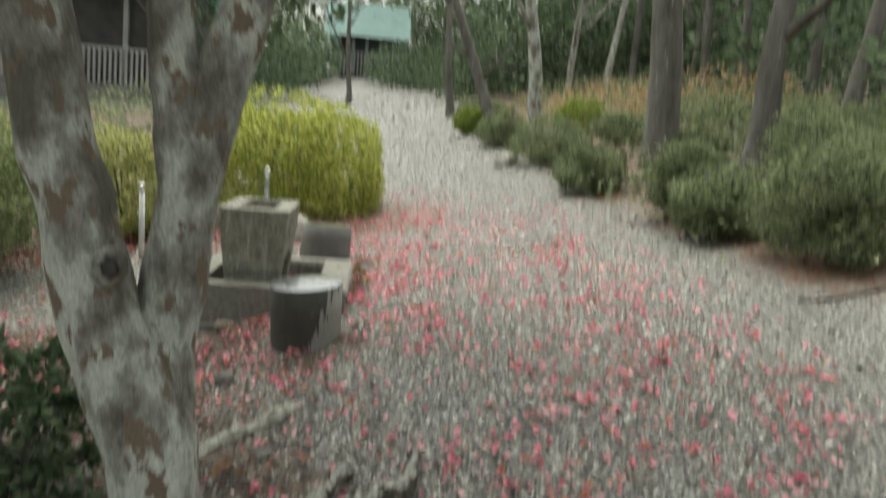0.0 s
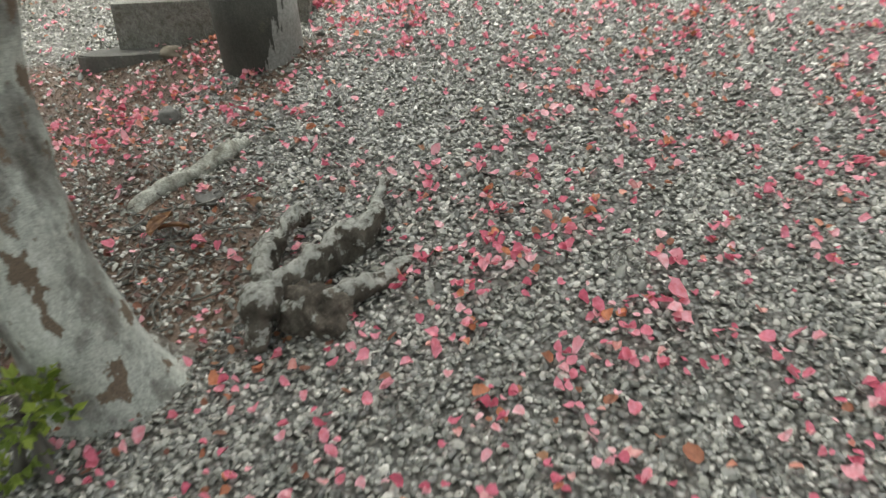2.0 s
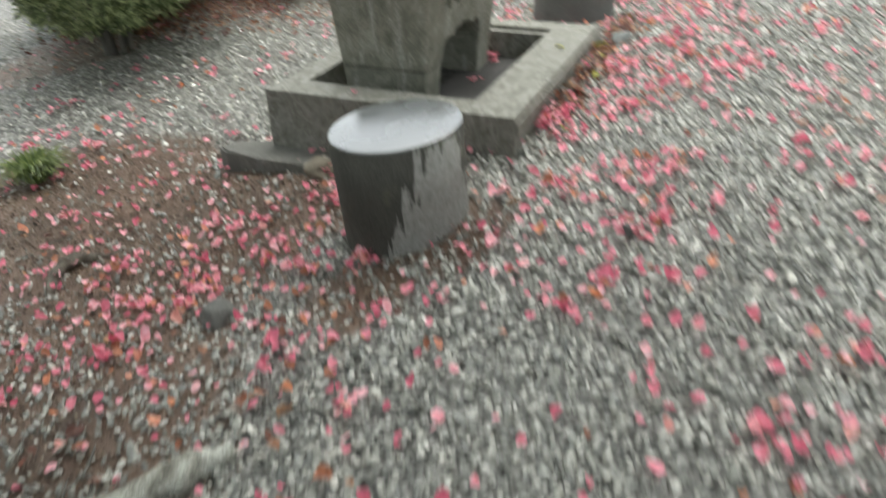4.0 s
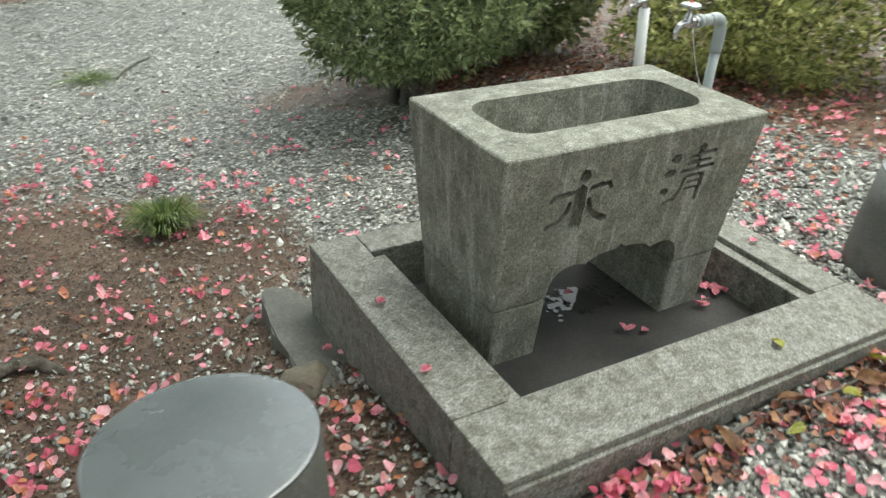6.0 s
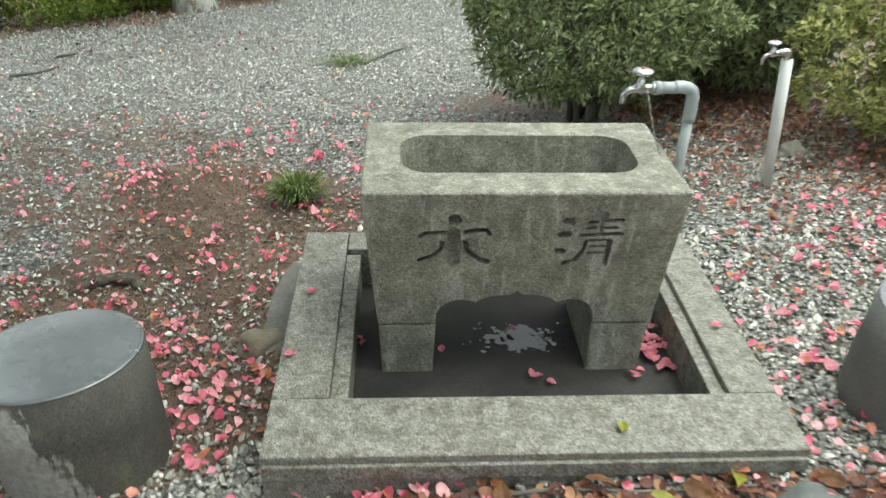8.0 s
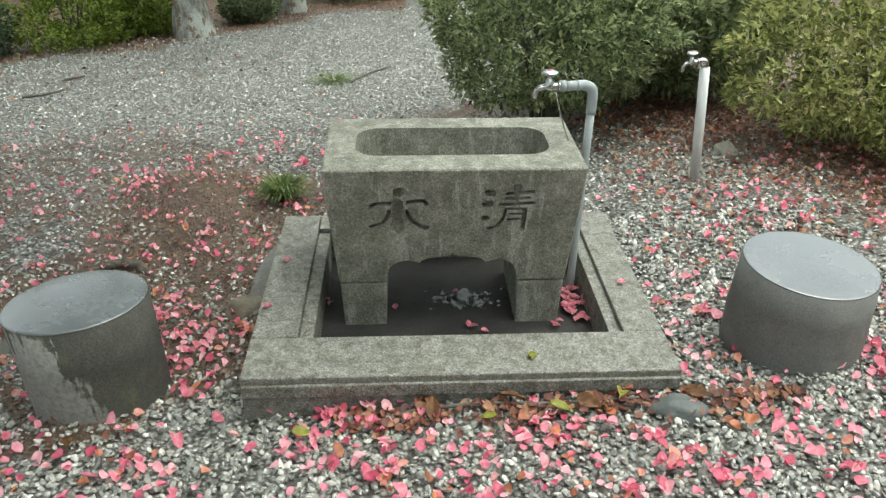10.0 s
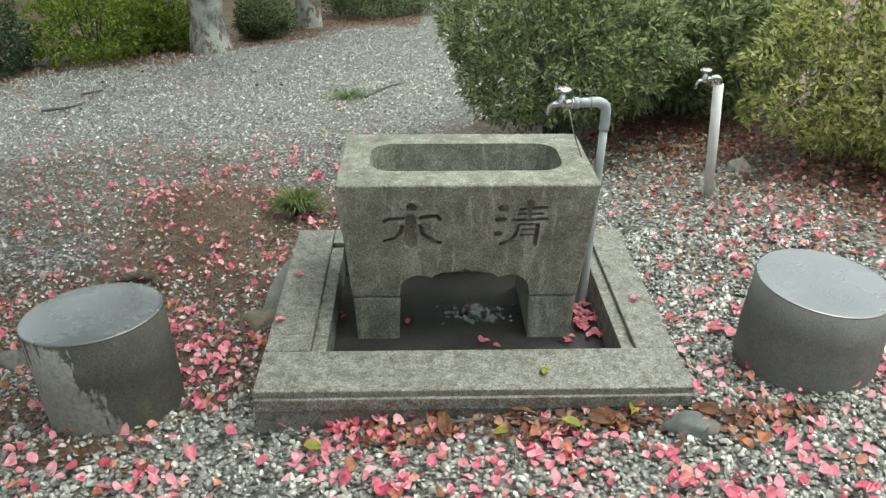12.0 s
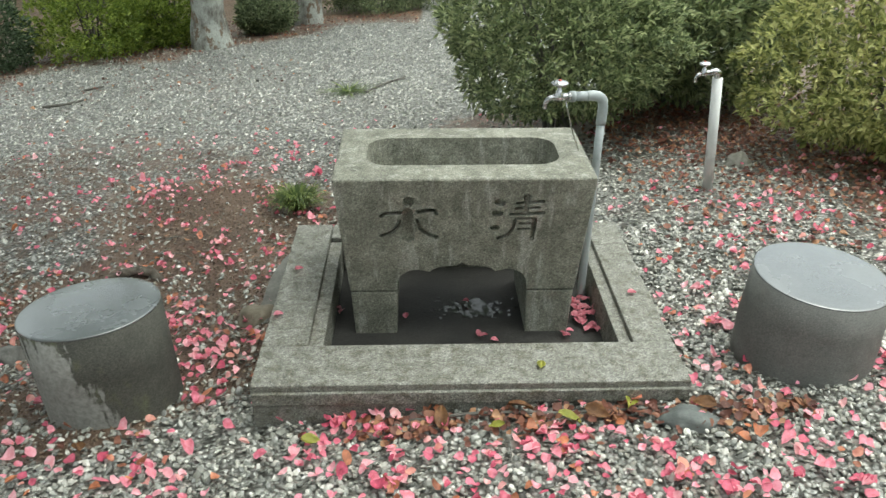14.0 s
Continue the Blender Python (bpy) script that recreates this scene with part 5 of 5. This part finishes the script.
# ---- small fallen things ----
def fallen(name, m, size, material, label, category, group, notch=0.75):
    """One leaf or petal: a cupped blade with a midrib fold."""
    bm = bmesh.new()
    rows = []
    for i in range(6):
        t = i / 5
        w = size[1] / 2 * math.sin(math.pi * (0.06 + 0.9 * t) ** notch)
        rows.append([bm.verts.new((size[0] * (t - 0.5), w * k, 0.25 * size[1] * abs(k) + 0.12 * size[0] * math.sin(3 * t))) for k in (-1, -0.5, 0, 0.5, 1)])
    for a, b in zip(rows, rows[1:]):
        for k in range(4):
            bm.faces.new((a[k], a[k + 1], b[k + 1], b[k]))
    bmesh.ops.solidify(bm, geom=bm.faces[:], thickness=0.0006)
    return solo(name, bm, material, m, label, category, group, smooth=True)


PINK = surface("pink_petal", [(0.35, (0.68, 0.16, 0.24)), (0.65, (0.84, 0.42, 0.46))], 60, 200, 0.45, 0.0003, 0.2)
OCHRE = surface("yellow_green_leaf", [(0.35, (0.34, 0.36, 0.06)), (0.65, (0.48, 0.46, 0.10))], 40, 200, 0.5, 0.0003, 0.2)
BROWN = surface("brown_dead_leaf", [(0.35, (0.16, 0.075, 0.035)), (0.65, (0.32, 0.17, 0.07))], 40, 200, 0.6, 0.0005, 0.3)
fr = random.Random(12)
spots = [(0.752, 0.474), (0.775, 0.455), (0.812, 0.437), (1.069, 0.47), (1.10, 0.478), (1.085, 0.455), (0.212, 0.652), (0.225, 0.638), (0.481, 0.598), (0.72, 0.70)]
spots += [(1.18 + fr.uniform(-0.045, 0.05), 0.62 + fr.uniform(-0.13, 0.10)) for _ in range(44)]
for k, (x, y) in enumerate(spots):
    fallen("petal", BASIN @ pose(x, y, -0.026 + 0.012 * fr.random(), fr.uniform(-20, 20), fr.uniform(-20, 20), fr.uniform(0, 360)), (0.03, 0.025), PINK, "pink petal on the wet basin floor", "petal", "petals in the basin")
for x, y in ((0.06, 0.724), (0.03, 0.4), (1.33, 0.52)):
    fallen("petal", BASIN @ pose(x, y, 0.124, 5, 8, fr.uniform(0, 360)), (0.034, 0.028), PINK, "pink petal lying on the curb", "petal", "petals on the curb")
fallen("leaf", BASIN @ pose(0.929, 0.083, 0.124, 4, 6, 80), (0.04, 0.03), OCHRE, "small yellow leaf lying on the curb", "leaf", "fallen leaves")
for x, y, s, m, label in ((1.19, -0.06, (0.085, 0.042), OCHRE, "yellow-green leaf fallen by the curb"), (0.99, -0.12, (0.075, 0.035), OCHRE, "green fallen leaf standing on edge"), (0.2, -0.14, (0.06, 0.04), OCHRE, "small yellow fallen leaf"), (0.77, -0.13, (0.05, 0.028), OCHRE, "olive fallen leaf among petals"), (1.42, -0.08, (0.07, 0.05), BROWN, "curled brown dead leaf"), (0.6, -0.07, (0.09, 0.045), BROWN, "long brown dead leaf by the curb"), (0.85, -0.05, (0.08, 0.04), BROWN, "brown dead leaf by the curb"), (1.08, -0.1, (0.08, 0.05), BROWN, "tawny dead leaf by the curb"), (-2.22, 0.41, (0.13, 0.07), BROWN, "large tawny dead leaf near the root"), (-2.2, 0.08, (0.08, 0.06), BROWN, "brown leaf between the roots"), (-2.26, 0.36, (0.11, 0.05), BROWN, "torn tawny dead leaf near the root"), (-0.49, -0.16, (0.05, 0.04), BROWN, "small dark brown leaf on gravel"), (-1.5, 0.1, (0.06, 0.04), BROWN, "brown leaf beside the pale root")):
    fallen("leaf", pose(x, y, gz(x, y) + 0.03, fr.uniform(-25, 25), fr.uniform(-25, 25), fr.uniform(0, 360)), s, m, label, "leaf", "fallen leaves")


def stick(pts, r, label, material=None):
    x, y = pts[0]
    b = Vector((x, y, gz(x, y)))
    p, q = smooth_line([Vector((a, c, gz(a, c) + 0.018)) - b for a, c in pts], [r * (1 - 0.12 * i) for i in range(len(pts))], 5)
    solo("twig", tube(p, q, 7, 0.3, 3), material or BARK2, Matrix.Translation(b), label, "twig", "fallen twigs", smooth=True)


stick([(0.5, -0.06), (0.75, -0.045), (1.0, -0.075), (1.32, -0.06)], 0.006, "long thin twig lying along the curb")
stick([(0.02, 5.31), (0.15, 5.6), (0.38, 5.92)], 0.012, "dark stick lying on the yard gravel")
stick([(-3.05, 5.3), (-2.87, 5.39), (-2.75, 5.6)], 0.014, "short dark stick on gravel")
stick([(-2.95, 6.05), (-2.8, 6.2)], 0.012, "short broken twig on gravel")
stick([(-0.11, -3.25), (-0.20, -3.44), (-0.21, -3.96)], 0.014, "dark fallen branch at the path's edge", DARKROOT)
for k in range(46):
    x, y, a, l = fr.uniform(-3.0, -0.4), fr.uniform(-0.2, 2.2), fr.uniform(0, 6.28), fr.uniform(0.05, 0.16)
    stick([(x, y), (x + l * 0.5 * math.cos(a), y + l * 0.5 * math.sin(a)), (x + l * math.cos(a + 0.3), y + l * math.sin(a + 0.3))], 0.0028, "thin dry twig on the ground")
for k in range(70):
    x, y, a, l = fr.uniform(-2.75, -1.8), fr.uniform(-0.05, 0.75), fr.uniform(0, 6.28), fr.uniform(0.06, 0.2)
    stick([(x, y), (x + l * 0.5 * math.cos(a), y + l * 0.5 * math.sin(a)), (x + l * math.cos(a + 0.3), y + l * math.sin(a + 0.3))], fr.uniform(0.002, 0.0045), "thin grey twig among the roots")
for k in range(30):
    x, y, a, l = fr.uniform(-3.4, 2.4), fr.uniform(-1.8, -0.3), fr.uniform(0, 6.28), fr.uniform(0.05, 0.14)
    stick([(x, y), (x + l * 0.5 * math.cos(a), y + l * 0.5 * math.sin(a)), (x + l * math.cos(a + 0.3), y + l * math.sin(a + 0.3))], 0.0022, "thin dry twig on gravel")
tuft(-0.16, 5.46, 120, 0.07, 0.3, "sparse yellow-green weeds in the gravel", 9)
